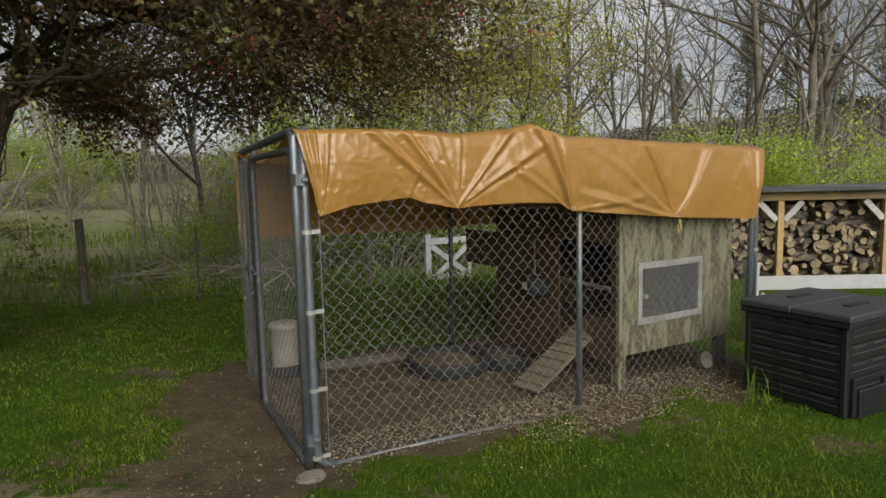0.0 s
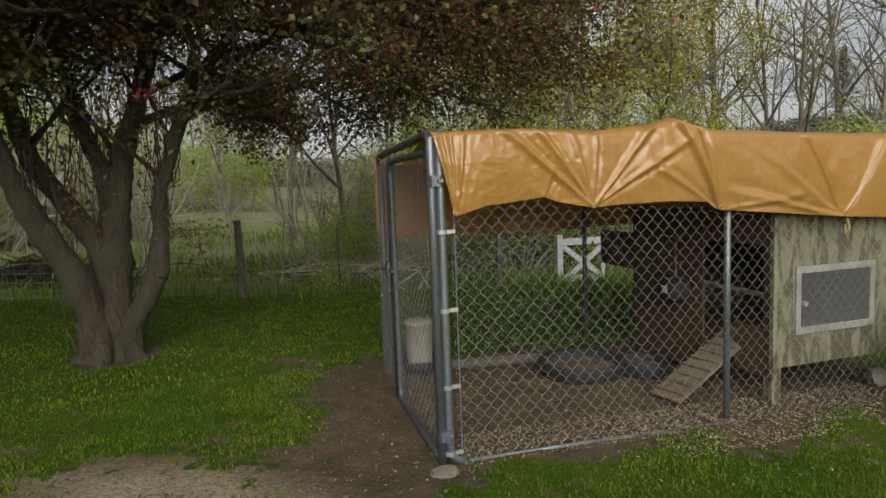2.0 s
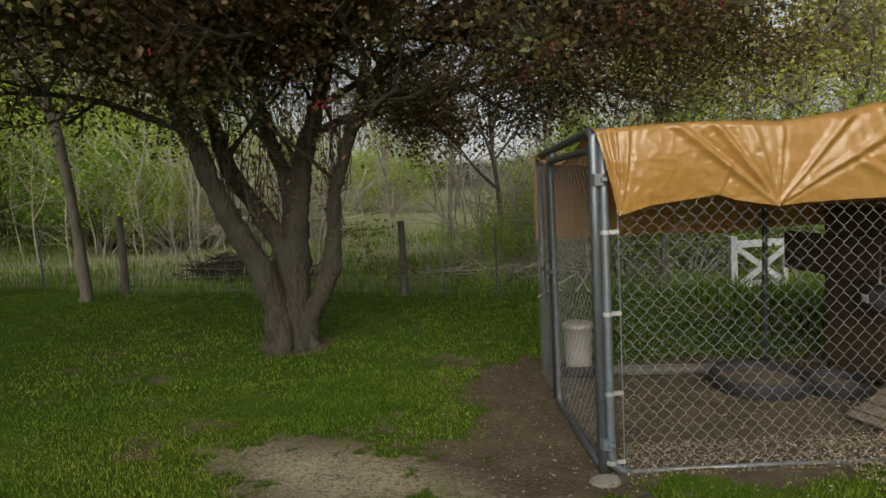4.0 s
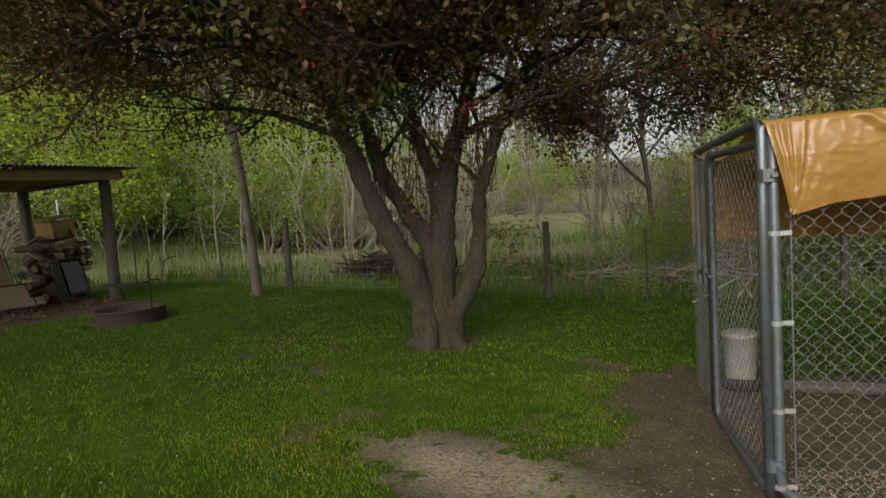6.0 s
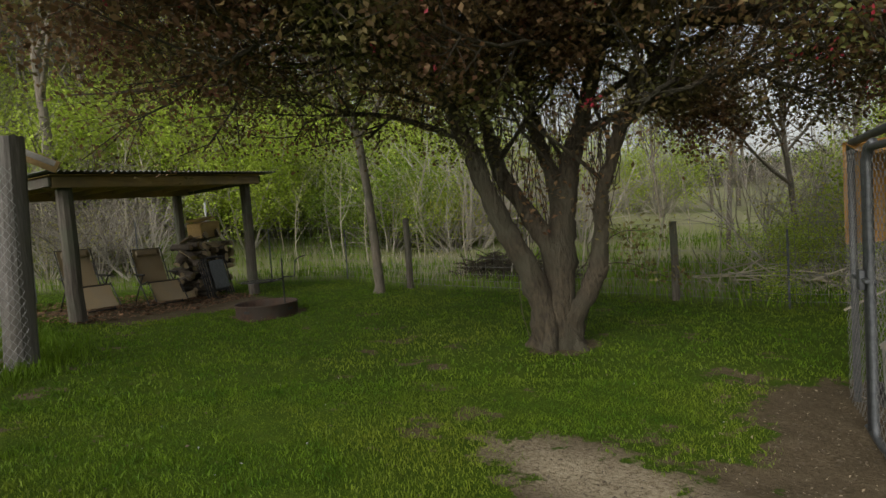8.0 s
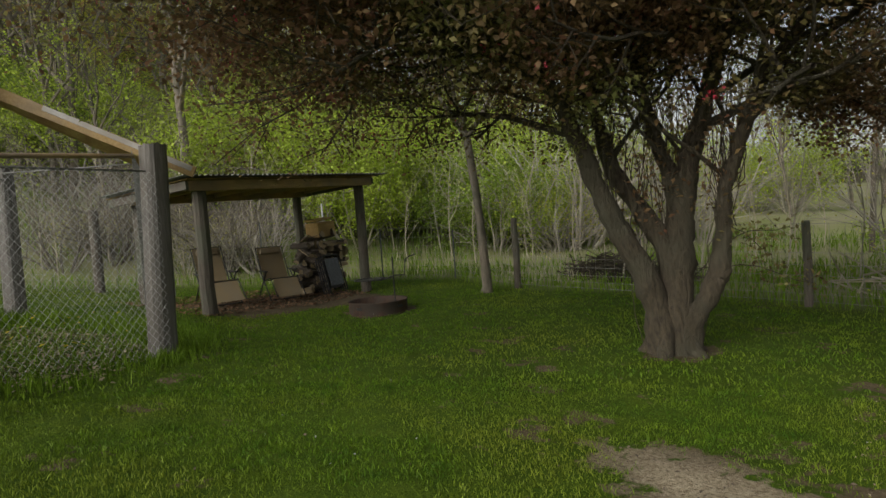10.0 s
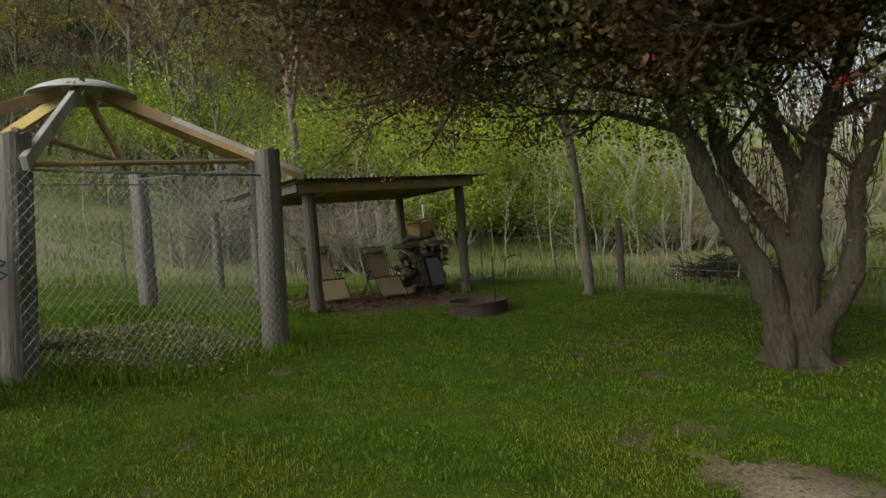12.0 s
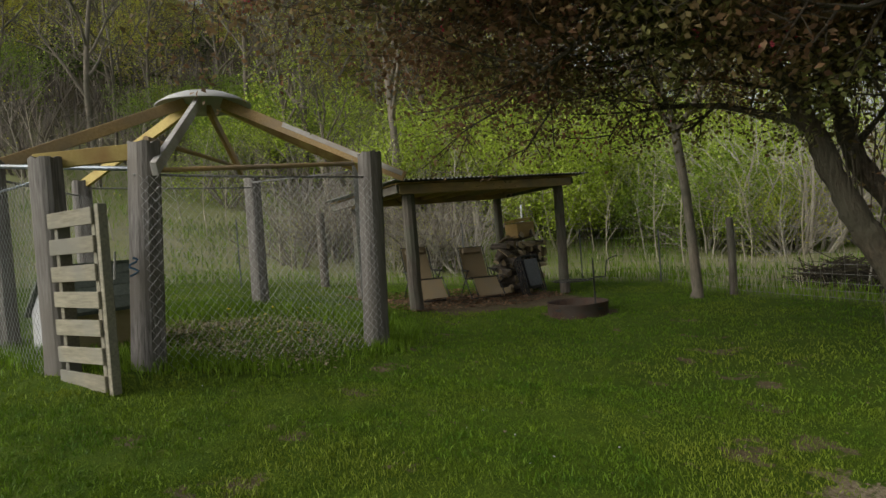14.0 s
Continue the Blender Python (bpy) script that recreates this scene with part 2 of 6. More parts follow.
class Shape:
    """Collects vertices and faces of one mesh."""

    def __init__(self):
        self.v, self.f = [], []

    def add(self, verts, faces):
        n = len(self.v)
        self.v += [tuple(p) for p in verts]
        self.f += [tuple(i + n for i in q) for q in faces]
        return self

    def box(self, x0, x1, y0, y1, z0, z1, bev=0.004, m=None):
        """A chamfered box."""
        c = Vector(((x0 + x1) / 2, (y0 + y1) / 2, (z0 + z1) / 2))
        h = (abs(x1 - x0) / 2, abs(y1 - y0) / 2, abs(z1 - z0) / 2)
        b = min(bev, min(h) * 0.45)
        vs, ix = [], {}
        for sx in (-1, 1):
            for sy in (-1, 1):
                for sz in (-1, 1):
                    s = (sx, sy, sz)
                    for a in range(3):
                        p = [s[k] * (h[k] if k == a else h[k] - b) for k in range(3)]
                        ix[(s, a)] = len(vs)
                        vs.append(c + Vector(p))
        fs = []
        for a in range(3):
            o, q = [k for k in range(3) if k != a]
            for s in (-1, 1):
                ring = []
                for so, sq in ((-1, -1), (1, -1), (1, 1), (-1, 1)):
                    t = [0, 0, 0]
                    t[a], t[o], t[q] = s, so, sq
                    ring.append(ix[(tuple(t), a)])
                flip = (s > 0) == (a == 1)
                fs.append(tuple(reversed(ring)) if flip else tuple(ring))
            for so in (-1, 1):
                for sq in (-1, 1):
                    t0, t1 = [0, 0, 0], [0, 0, 0]
                    t0[a], t0[o], t0[q] = -1, so, sq
                    t1[a], t1[o], t1[q] = 1, so, sq
                    t0, t1 = tuple(t0), tuple(t1)
                    ring = [ix[(t0, o)], ix[(t1, o)], ix[(t1, q)], ix[(t0, q)]]
                    flip = (so * sq > 0) == (a == 1)
                    fs.append(tuple(ring) if flip else tuple(reversed(ring)))
        for s in [(i, j, k) for i in (-1, 1) for j in (-1, 1) for k in (-1, 1)]:
            ring = [ix[(s, 0)], ix[(s, 1)], ix[(s, 2)]]
            fs.append(tuple(ring) if s[0] * s[1] * s[2] > 0 else tuple(reversed(ring)))
        if m is not None:
            vs = [m @ p for p in vs]
        return self.add(vs, fs)

    def beam(self, p, q, w, h, bev=0.004, roll=0.0):
        """A squared timber from p to q, w wide and h high."""
        p, q = Vector(p), Vector(q)
        d = q - p
        m = Matrix.Translation(p) @ d.to_track_quat("X", "Z").to_matrix().to_4x4() @ pose(0, 0, 0, roll)
        return self.box(0, d.length, -w / 2, w / 2, -h / 2, h / 2, bev, m)

    def tube(self, pts, rad, n=6, cap=True):
        """A round bar along points, of one radius or one for each point."""
        pts = [Vector(p) for p in pts]
        rads = [rad] * len(pts) if isinstance(rad, (int, float)) else list(rad)
        k0 = len(self.v)
        ref = None
        for i, p in enumerate(pts):
            d = (pts[min(i + 1, len(pts) - 1)] - pts[max(i - 1, 0)])
            d = d.normalized() if d.length > 1e-9 else Vector((0, 0, 1))
            if ref is None:
                ref = d.orthogonal().normalized()
            ref = (ref - d * ref.dot(d))
            ref = ref.normalized() if ref.length > 1e-6 else d.orthogonal().normalized()
            other = d.cross(ref)
            for j in range(n):
                a = 2 * math.pi * j / n
                self.v.append(tuple(p + (ref * math.cos(a) + other * math.sin(a)) * rads[i]))
        for i in range(len(pts) - 1):
            a, b = k0 + i * n, k0 + (i + 1) * n
            for j in range(n):
                j2 = (j + 1) % n
                self.f.append((a + j, a + j2, b + j2, b + j))
        if cap:
            self.f.append(tuple(k0 + j for j in reversed(range(n))))
            self.f.append(tuple(k0 + (len(pts) - 1) * n + j for j in range(n)))
        return self

    def lathe(self, prof, n=24, at=(0, 0, 0)):
        """A turned shape from (radius, height) pairs."""
        k0 = len(self.v)
        for r, z in prof:
            for j in range(n):
                a = 2 * math.pi * j / n
                self.v.append((at[0] + r * math.cos(a), at[1] + r * math.sin(a), at[2] + z))
        for i in range(len(prof) - 1):
            for j in range(n):
                j2 = (j + 1) % n
                a, b = k0 + i * n, k0 + (i + 1) * n
                self.f.append((a + j, a + j2, b + j2, b + j))
        return self

    def sheet(self, fn, nu, nv):
        """A grid of fn(i, j)."""
        k0 = len(self.v)
        for i in range(nu + 1):
            for j in range(nv + 1):
                self.v.append(tuple(fn(i / nu, j / nv)))
        for i in range(nu):
            for j in range(nv):
                a = k0 + i * (nv + 1) + j
                self.f.append((a, a + nv + 1, a + nv + 2, a + 1))
        return self

    def mesh(self, name, material, smooth=False):
        me = bpy.data.meshes.new(name)
        me.from_pydata(self.v, [], self.f)
        me.materials.append(material)
        if smooth:
            me.polygons.foreach_set("use_smooth", np.ones(len(me.polygons), bool))
        me.update()
        return me


def part(name, shape, material, parent, label="", smooth=False, m=None, kind=""):
    """One mesh object under a thing or a part."""
    me = shape if isinstance(shape, bpy.types.Mesh) else shape.mesh(name, material, smooth)
    ob = new(name, me)
    ob.parent = parent
    if m is not None:
        ob.matrix_basis = m
    return tagged(ob, label, kind=kind)


def thing(name, m, label, category, group="", kind="", shape=None, material=None, smooth=False):
    """A top-level thing: an Empty at its base, or one mesh."""
    ob = new(name, shape.mesh(name, material, smooth) if shape else None)
    if not shape:
        ob.empty_display_size = 0.1
    ob.matrix_basis = m
    return tagged(ob, label, category, group, kind)


def raw_mesh(name, verts, quads, material):
    """A mesh of quads from arrays."""
    me = bpy.data.meshes.new(name)
    nv, nq = len(verts), len(quads)
    me.vertices.add(nv)
    me.vertices.foreach_set("co", np.asarray(verts, np.float32).ravel())
    k = quads.shape[1]
    me.loops.add(nq * k)
    me.loops.foreach_set("vertex_index", np.asarray(quads, np.int32).ravel())
    me.polygons.add(nq)
    me.polygons.foreach_set("loop_start", np.arange(0, nq * k, k, dtype=np.int32))
    me.polygons.foreach_set("loop_total", np.full(nq, k, np.int32))
    me.materials.append(material)
    me.update(calc_edges=True)
    return me


def leaves(name, centres, size, material, rng, flat=0.35, slim=0.55, vary=0.5):
    """Pointed, folded leaves at the given places, turned at random."""
    c = np.asarray(centres, float)
    n = len(c)
    nor = rng.normal(size=(n, 3))
    nor[:, 2] = np.abs(nor[:, 2]) + flat
    nor /= np.linalg.norm(nor, axis=1, keepdims=True)
    a = np.cross(nor, rng.normal(size=(n, 3)))
    a /= np.linalg.norm(a, axis=1, keepdims=True) + 1e-9
    b = np.cross(nor, a)
    s = (size * (1 - vary / 2 + vary * rng.random(n)))[:, None]
    v = np.stack([c - a * s * 0.5, c + b * s * 0.5 * slim + nor * s * 0.12, c + a * s * 0.5, c - b * s * 0.5 * slim + nor * s * 0.12], 1).reshape(-1, 3)
    return raw_mesh(name, v, np.arange(4 * n).reshape(-1, 4), material)


def blades(name, roots, height, width, material, rng, lean=0.5):
    """Grass blades of two joined pieces that bend over."""
    p = np.asarray(roots, float)
    n = len(p)
    ang = rng.random(n) * 2 * np.pi
    side = np.stack([np.cos(ang), np.sin(ang), 0 * ang], 1)
    to = rng.random(n) * 2 * np.pi
    bend = np.stack([np.cos(to), np.sin(to), 0 * to], 1) * (lean * rng.random(n))[:, None]
    h = (height * (0.5 + rng.random(n)))[:, None]
    w = (width * (0.6 + 0.8 * rng.random(n)))[:, None]
    up = np.array([0, 0, 1.0])
    mid, tip = p + up * h * 0.55 + bend * h * 0.3, p + up * h * 0.9 + bend * h
    v = np.stack([p - side * w / 2, p + side * w / 2, mid + side * w * 0.4, mid - side * w * 0.4, tip], 1).reshape(-1, 3)
    k = 5 * np.arange(n)[:, None]
    q = np.concatenate([k + [0, 1, 2], k + [0, 2, 3], k + [3, 2, 4]])
    return raw_mesh(name, v, q, material)


def grow(rng, shape, start, way, length, radius, level, spec, tips, n=6, room=None):
    """A branch and all that grows from it. spec: for each level segments, wander, rise, children, child length, angle."""
    segs, wander, rise, kids, shrink, spread, first = (*spec[level], 0.3)[:7]
    pts, rads, p, d = [Vector(start)], [radius], Vector(start), Vector(way).normalized()
    for i in range(segs):
        d = (d + Vector(rng.normal(size=3)) * wander + Vector((0, 0, rise))).normalized()
        if room and not room(p + d * (length / segs)):
            break
        p = p + d * (length / segs)
        pts.append(p.copy())
        rads.append(radius * (1 - 0.72 * (i + 1) / segs))
    if len(pts) < 2:
        return
    segs = len(pts) - 1
    shape.tube(pts, rads, max(3, n - level), cap=False)
    if level + 1 >= len(spec):
        tips += pts[1:]
        return
    if level + 2 >= len(spec):
        tips += pts[2:]
    for k in range(kids):
        f = first + (1 - first) * (k + rng.random()) / kids
        i = min(int(f * segs), segs - 1)
        at = pts[i].lerp(pts[i + 1], f * segs - i)
        axis = (pts[i + 1] - pts[i]).normalized()
        o = axis.orthogonal().normalized()
        o.rotate(Matrix.Rotation(rng.random() * 2 * math.pi, 3, axis))
        a = radians(spread * (0.7 + 0.6 * rng.random()))
        nd = axis * math.cos(a) + o * math.sin(a)
        grow(rng, shape, at, nd, length * shrink * (0.7 + 0.6 * rng.random()), rads[i] * 0.62, level + 1, spec, tips, n, room)


def scatter(points, per, spread, rng):
    """Places round the given points."""
    p = np.array([tuple(q) for q in points])
    p = np.repeat(p, per, 0)
    return p + rng.normal(size=p.shape) * spread


def chain_link(w, h, pitch=0.08, r=0.0014, twist=True):
    """Woven diamond wire, w wide and h high, in the xz plane."""
    s = Shape()
    rows_ = int(h / (pitch * 0.54))
    pitch = pitch / 2
    for i in range(int(w / pitch)):
        pts = []
        for k in range(rows_ + 1):
            for e in (-0.16, 0.16) if twist else (0,):
                pts.append(((i + (k + i) % 2) * pitch + 0.002, 0.0025 * (1 if (k + i) % 2 else -1), h * (k + e) / rows_))
        s.tube(pts, r, 3, cap=False)
    return s


def rail_loop(w, h, r, turn=0.06):
    """Points of a tube frame with rounded corners in the xz plane."""
    pts = []
    for cx, cz, a0 in ((w - turn, turn, -90), (w - turn, h - turn, 0), (turn, h - turn, 90), (turn, turn, 180)):
        for k in range(5):
            a = radians(a0 + 22.5 * k)
            pts.append((cx + turn * math.cos(a), 0, cz + turn * math.sin(a)))
    return pts + [pts[0]]


K_Y = (-40, -8, -1.6, 0.4, 3.2, 5, 8, 14, 40)
K_Z = (1.5, 0.9, 0.46, 0.22, -0.03, -0.03, -0.1, -0.15, -0.2)
RIDGE_AZ = (-180, -60, -36, 0, 30, 44, 56, 75, 120, 180)
RIDGE_EL = (4, 7, 6.5, 3.0, 3.0, 4.0, 9.5, 17.0, 22.0, 4)
RIDGE_R0 = (20, 25, 26, 26, 24, 24, 17, 15, 15, 20)


def ground_z(x, y):
    """The height of the land: the lawn's fall, and the wooded hills round it."""
    x, y = np.asarray(x, float), np.asarray(y, float)
    base = -0.03 * np.clip(x, -14, 12) + np.interp(y, K_Y, K_Z)
    r, az = np.hypot(x, y), np.degrees(np.arctan2(-x, y))
    r0 = np.interp(az, RIDGE_AZ, RIDGE_R0)
    t = np.clip((r - r0) / (115 - r0), 0, 1)
    return base + np.tan(np.radians(np.interp(az, RIDGE_AZ, RIDGE_EL))) * 115 * (0.65 * t + 0.35 * t * t * (3 - 2 * t))


def gz(x, y):
    return float(ground_z(x, y))


def at_az(az, r):
    """A place on the ground by its bearing to the left of ahead and its distance."""
    x, y = -r * math.sin(radians(az)), r * math.cos(radians(az))
    return x, y, gz(x, y)


KEN_X, KEN_Y, KEN_TURN = -0.768, 3.255, 29.3
KEN_M = pose(KEN_X, KEN_Y, -0.01, 0, 0, KEN_TURN)


def bare(x, y):
    """How bare the earth is, from 0 (lawn) to 1."""
    x, y = np.asarray(x, float), np.asarray(y, float)
    c, s = math.cos(radians(KEN_TURN)), math.sin(radians(KEN_TURN))
    u, v = (x - KEN_X) * c + (y - KEN_Y) * s, -(x - KEN_X) * s + (y - KEN_Y) * c

    def soft(d, w):
        return np.clip(0.5 - d / w, 0, 1)

    wob = 0.10 * np.sin(5.1 * x + 1.3 * y) + 0.08 * np.sin(3.3 * y - 7.7 * x + 1) + 0.06 * np.sin(13 * x + 9 * y) * np.sin(7 * y - 11 * x + 2) + 0.06 * np.sin(21 * y - 17 * x) * np.sin(16 * x + 23 * y) + 0.05 * np.sin(37 * x + 29 * y + 1) * np.sin(41 * y - 31 * x) + 0.05 * np.sin(61 * x - 47 * y) * np.sin(53 * y + 59 * x)
    run = np.maximum(np.abs(u - 1.95) - 2.15, np.abs(v - 0.95) - 1.12)
    out = soft(run + wob * 0.6, 0.16)
    strip = np.maximum(np.abs(u + 0.22) - 0.42, np.abs(v - 0.9) - 1.3)
    out = np.maximum(out, soft(strip + wob - 0.05, 0.6))
    patch = np.hypot((x + 2.02) / 0.78, (y - 2.55) / 0.36) - 1
    out = np.maximum(out, soft(patch * 0.5 + wob * 1.2 - 0.05, 0.8))
    path = np.hypot((x + 1.30) / 0.75, (y - 2.95) / 0.62) - 1
    out = np.maximum(out, 0.9 * soft(path * 0.5 + wob - 0.05, 0.9))
    spot = np.hypot((x + 3.25) / 0.12, (y - 2.28) / 0.2) - 1
    out = np.maximum(out, 0.6 * soft(spot * 0.2 + wob * 0.3, 0.15))
    root = np.hypot(x + 4.18, y - 4.8) - 0.36
    out = np.maximum(out, 0.8 * soft(root + wob * 0.4, 0.25))
    front = np.maximum(np.abs(u - 2.6) - 1.1, np.abs(v + 0.25) - 0.16)
    out = np.maximum(out, 0.75 * soft(front + wob, 0.25))
    shed = np.maximum(np.abs((x + 10.5) * 0.90 + (y - 2.7) * 0.44) - 1.0, np.abs(-(x + 10.5) * 0.44 + (y - 2.7) * 0.90) - 1.6)
    out = np.maximum(out, soft(shed + wob, 0.3))
    for sx, sy, a, b_ in ((-5.51, 3.39, 0.24, 0.10), (-4.52, 3.44, 0.26, 0.12), (-3.9, 2.48, 0.16, 0.12), (-6.3, 4.3, 0.2, 0.1), (-4.9, 4.1, 0.2, 0.12)):
        out = np.maximum(out, 0.56 * soft((np.hypot((x - sx) / a, (y - sy) / b_) - 1) * 0.2 + wob * 0.4, 0.2))
    fire = np.hypot(x + 8.67, y - 3.65) - 0.5
    return np.maximum(out, soft(fire + wob * 0.5, 0.25))

# ---- the land ----


def land_material():
    m = bpy.data.materials.new("lawn_and_earth")
    m.use_nodes = True
    nt = m.node_tree
    nd, lk = nt.nodes, nt.links
    bsdf = nd["Principled BSDF"]
    co = nd.new("ShaderNodeTexCoord")

    def noise_of(scale, detail=6):
        n = nd.new("ShaderNodeTexNoise")
        n.inputs["Scale"].default_value, n.inputs["Detail"].default_value, n.inputs["Roughness"].default_value = scale, detail, 0.65
        lk.new(co.outputs["Object"], n.inputs["Vector"])
        return n.outputs["Fac"]

    def mixed(fac, a, b):
        x = nd.new("ShaderNodeMix")
        x.data_type = "RGBA"
        lk.new(fac, x.inputs[0])
        lk.new(a, x.inputs[6])
        lk.new(b, x.inputs[7])
        return x.outputs[2]

    fine, mid, wide = noise_of(38), noise_of(5.5), noise_of(0.6)
    turf = ramp_of(nt, [(0.3, (0.024, 0.060, 0.003)), (0.52, (0.056, 0.104, 0.006)), (0.75, (0.112, 0.152, 0.011))])
    lk.new(fine, turf.inputs[0])
    turf2 = ramp_of(nt, [(0.3, (0.032, 0.070, 0.004)), (0.7, (0.100, 0.138, 0.012))])
    lk.new(mid, turf2.inputs[0])
    half = nd.new("ShaderNodeMath")
    half.operation = "MULTIPLY"
    lk.new(wide, half.inputs[0])
    half.inputs[1].default_value = 0.9
    lawn = mixed(half.outputs[0], turf.outputs[0], turf2.outputs[0])
    earth = ramp_of(nt, [(0.28, (0.060, 0.046, 0.027)), (0.5, (0.112, 0.088, 0.054)), (0.72, (0.190, 0.152, 0.098))])
    lk.new(mid, earth.inputs[0])
    earth_f = ramp_of(nt, [(0.35, (0.060, 0.046, 0.027)), (0.58, (0.130, 0.102, 0.064)), (0.72, (0.27, 0.225, 0.155))])
    lk.new(fine, earth_f.inputs[0])
    soil = mixed(wide, earth.outputs[0], earth_f.outputs[0])
    at = nd.new("ShaderNodeAttribute")
    at.attribute_name = "bare"
    mul = nd.new("ShaderNodeMath")
    mul.operation = "MULTIPLY_ADD"
    lk.new(mid, mul.inputs[0])
    mul.inputs[1].default_value, mul.inputs[2].default_value = 2.2, -1.1
    add = nd.new("ShaderNodeMath")
    add.use_clamp = True
    lk.new(at.outputs["Fac"], add.inputs[0])
    lk.new(mul.outputs[0], add.inputs[1])
    sharp = ramp_of(nt, [(0.40, (0, 0, 0)), (0.56, (1, 1, 1))])
    lk.new(add.outputs[0], sharp.inputs[0])
    near = mixed(sharp.outputs[0], lawn, soil)
    pale = nd.new("ShaderNodeAttribute")
    pale.attribute_name = "pale"
    chalk = ramp_of(nt, [(0.34, (0.15, 0.12, 0.075)), (0.47, (0.33, 0.275, 0.185)), (0.68, (0.50, 0.43, 0.31))])
    lk.new(fine, chalk.inputs[0])
    pk = nd.new("ShaderNodeMath")
    pk.operation = "MULTIPLY"
    lk.new(pale.outputs["Fac"], pk.inputs[0])
    lk.new(sharp.outputs[0], pk.inputs[1])
    near = mixed(pk.outputs[0], near, chalk.outputs[0])
    wild_at = nd.new("ShaderNodeAttribute")
    wild_at.attribute_name = "wild"
    rough_land = ramp_of(nt, [(0.28, (0.14, 0.19, 0.045)), (0.42, (0.22, 0.24, 0.10)), (0.62, (0.27, 0.26, 0.16)), (0.8, (0.15, 0.20, 0.05))])
    lk.new(noise_of(0.35, 8), rough_land.inputs[0])
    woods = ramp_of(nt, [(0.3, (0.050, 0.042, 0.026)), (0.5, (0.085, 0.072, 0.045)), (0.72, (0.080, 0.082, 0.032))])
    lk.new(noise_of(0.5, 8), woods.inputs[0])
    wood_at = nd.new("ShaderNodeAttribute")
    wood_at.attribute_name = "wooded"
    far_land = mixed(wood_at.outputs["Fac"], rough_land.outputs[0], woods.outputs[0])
    full = mixed(wild_at.outputs["Fac"], near, far_land)
    lk.new(full, bsdf.inputs["Base Color"])
    bsdf.inputs["Roughness"].default_value = 0.95
    bsdf.inputs["Specular IOR Level"].default_value = 0.15
    bp = nd.new("ShaderNodeBump")
    bp.inputs["Strength"].default_value, bp.inputs["Distance"].default_value = 0.7, 0.03
    lk.new(fine, bp.inputs["Height"])
    lk.new(bp.outputs[0], bsdf.inputs["Normal"])
    return m


FENCE = [(14.0, 14.5), (7.0, 13.0), (2.2, 11.6), (0.49, 10.83), (-0.26, 10.46), (-1.2, 9.80), (-3.35, 8.36), (-4.76, 8.08), (-9.08, 6.56), (-11.32, 6.60), (-12.47, 5.44), (-13.65, 3.15), (-13.5, 0.1), (-13.3, -1.8), (-12.6, -6.0), (-11.5, -12.0)]


def beyond_fence(x, y):
    """How far out past the fence's line, in metres, by bearing."""
    faz = np.array([math.degrees(math.atan2(-a, b)) for a, b in FENCE])
    fr = np.array([math.hypot(a, b) for a, b in FENCE])
    az = np.degrees(np.arctan2(-np.asarray(x), np.asarray(y)))
    return np.hypot(x, y) - np.interp(az, faz, fr)


def build_land():
    az = np.concatenate([np.arange(-46, 126, 0.5), np.arange(126, 314, 3.0)])
    rr = [0.001, 0.25, 0.6, 1.1, 1.5]
    while rr[-1] < 420:
        rr.append(rr[-1] * (1.016 if rr[-1] < 14 else 1.05))
    rr = np.array(rr)
    A, R = np.meshgrid(np.radians(az), rr)
    x, y = -R * np.sin(A), R * np.cos(A)
    lump = 0.012 * np.sin(3.1 * x + 0.7 * y) * np.sin(2.3 * y - 1.1 * x) + 0.008 * np.sin(9.1 * x + 4 * y) * np.sin(8.3 * y - 5 * x)
    b = bare(x, y)
    fleck = np.clip(np.sin(4.3 * x + 1.1 * y) * np.sin(3.7 * y - 2.2 * x) * np.sin(1.3 * x + 2.9 * y + 1) * 1.6 - 0.25, 0, 1)
    b = np.maximum(b, 0.44 * fleck * (R < 10))
    z = ground_z(x, y) + lump - 0.012 * b
    wild_lump = np.clip((R - 16) / 10, 0, 1) * (0.35 * np.sin(0.31 * x + 0.2 * y) * np.sin(0.27 * y - 0.1 * x))
    z = z + wild_lump
    na, nr = len(az), len(rr)
    v = np.stack([x, y, z], -1).reshape(-1, 3)
    i, j = np.meshgrid(np.arange(nr - 1), np.arange(na), indexing="ij")
    j2 = (j + 1) % na
    q = np.stack([i * na + j, i * na + j2, (i + 1) * na + j2, (i + 1) * na + j], -1).reshape(-1, 4)[:, ::-1]
    me = raw_mesh("ground", v, q, land_material())
    pale = np.clip(1.35 - 1.0 * np.hypot((x + 2.02) / 0.85, (y - 2.55) / 0.40), 0, 1)
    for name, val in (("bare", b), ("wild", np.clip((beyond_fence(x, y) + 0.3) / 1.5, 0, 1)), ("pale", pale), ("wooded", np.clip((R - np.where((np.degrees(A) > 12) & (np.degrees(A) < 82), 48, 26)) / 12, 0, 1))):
        at = me.attributes.new(name, "FLOAT", "POINT")
        at.data.foreach_set("value", val.ravel().astype(np.float32))
    me.polygons.foreach_set("use_smooth", np.ones(len(me.polygons), bool))
    return tagged(new("ground", me), "green lawn with bare brown earth, rising into wild hills", "ground", kind="structure")


build_land()


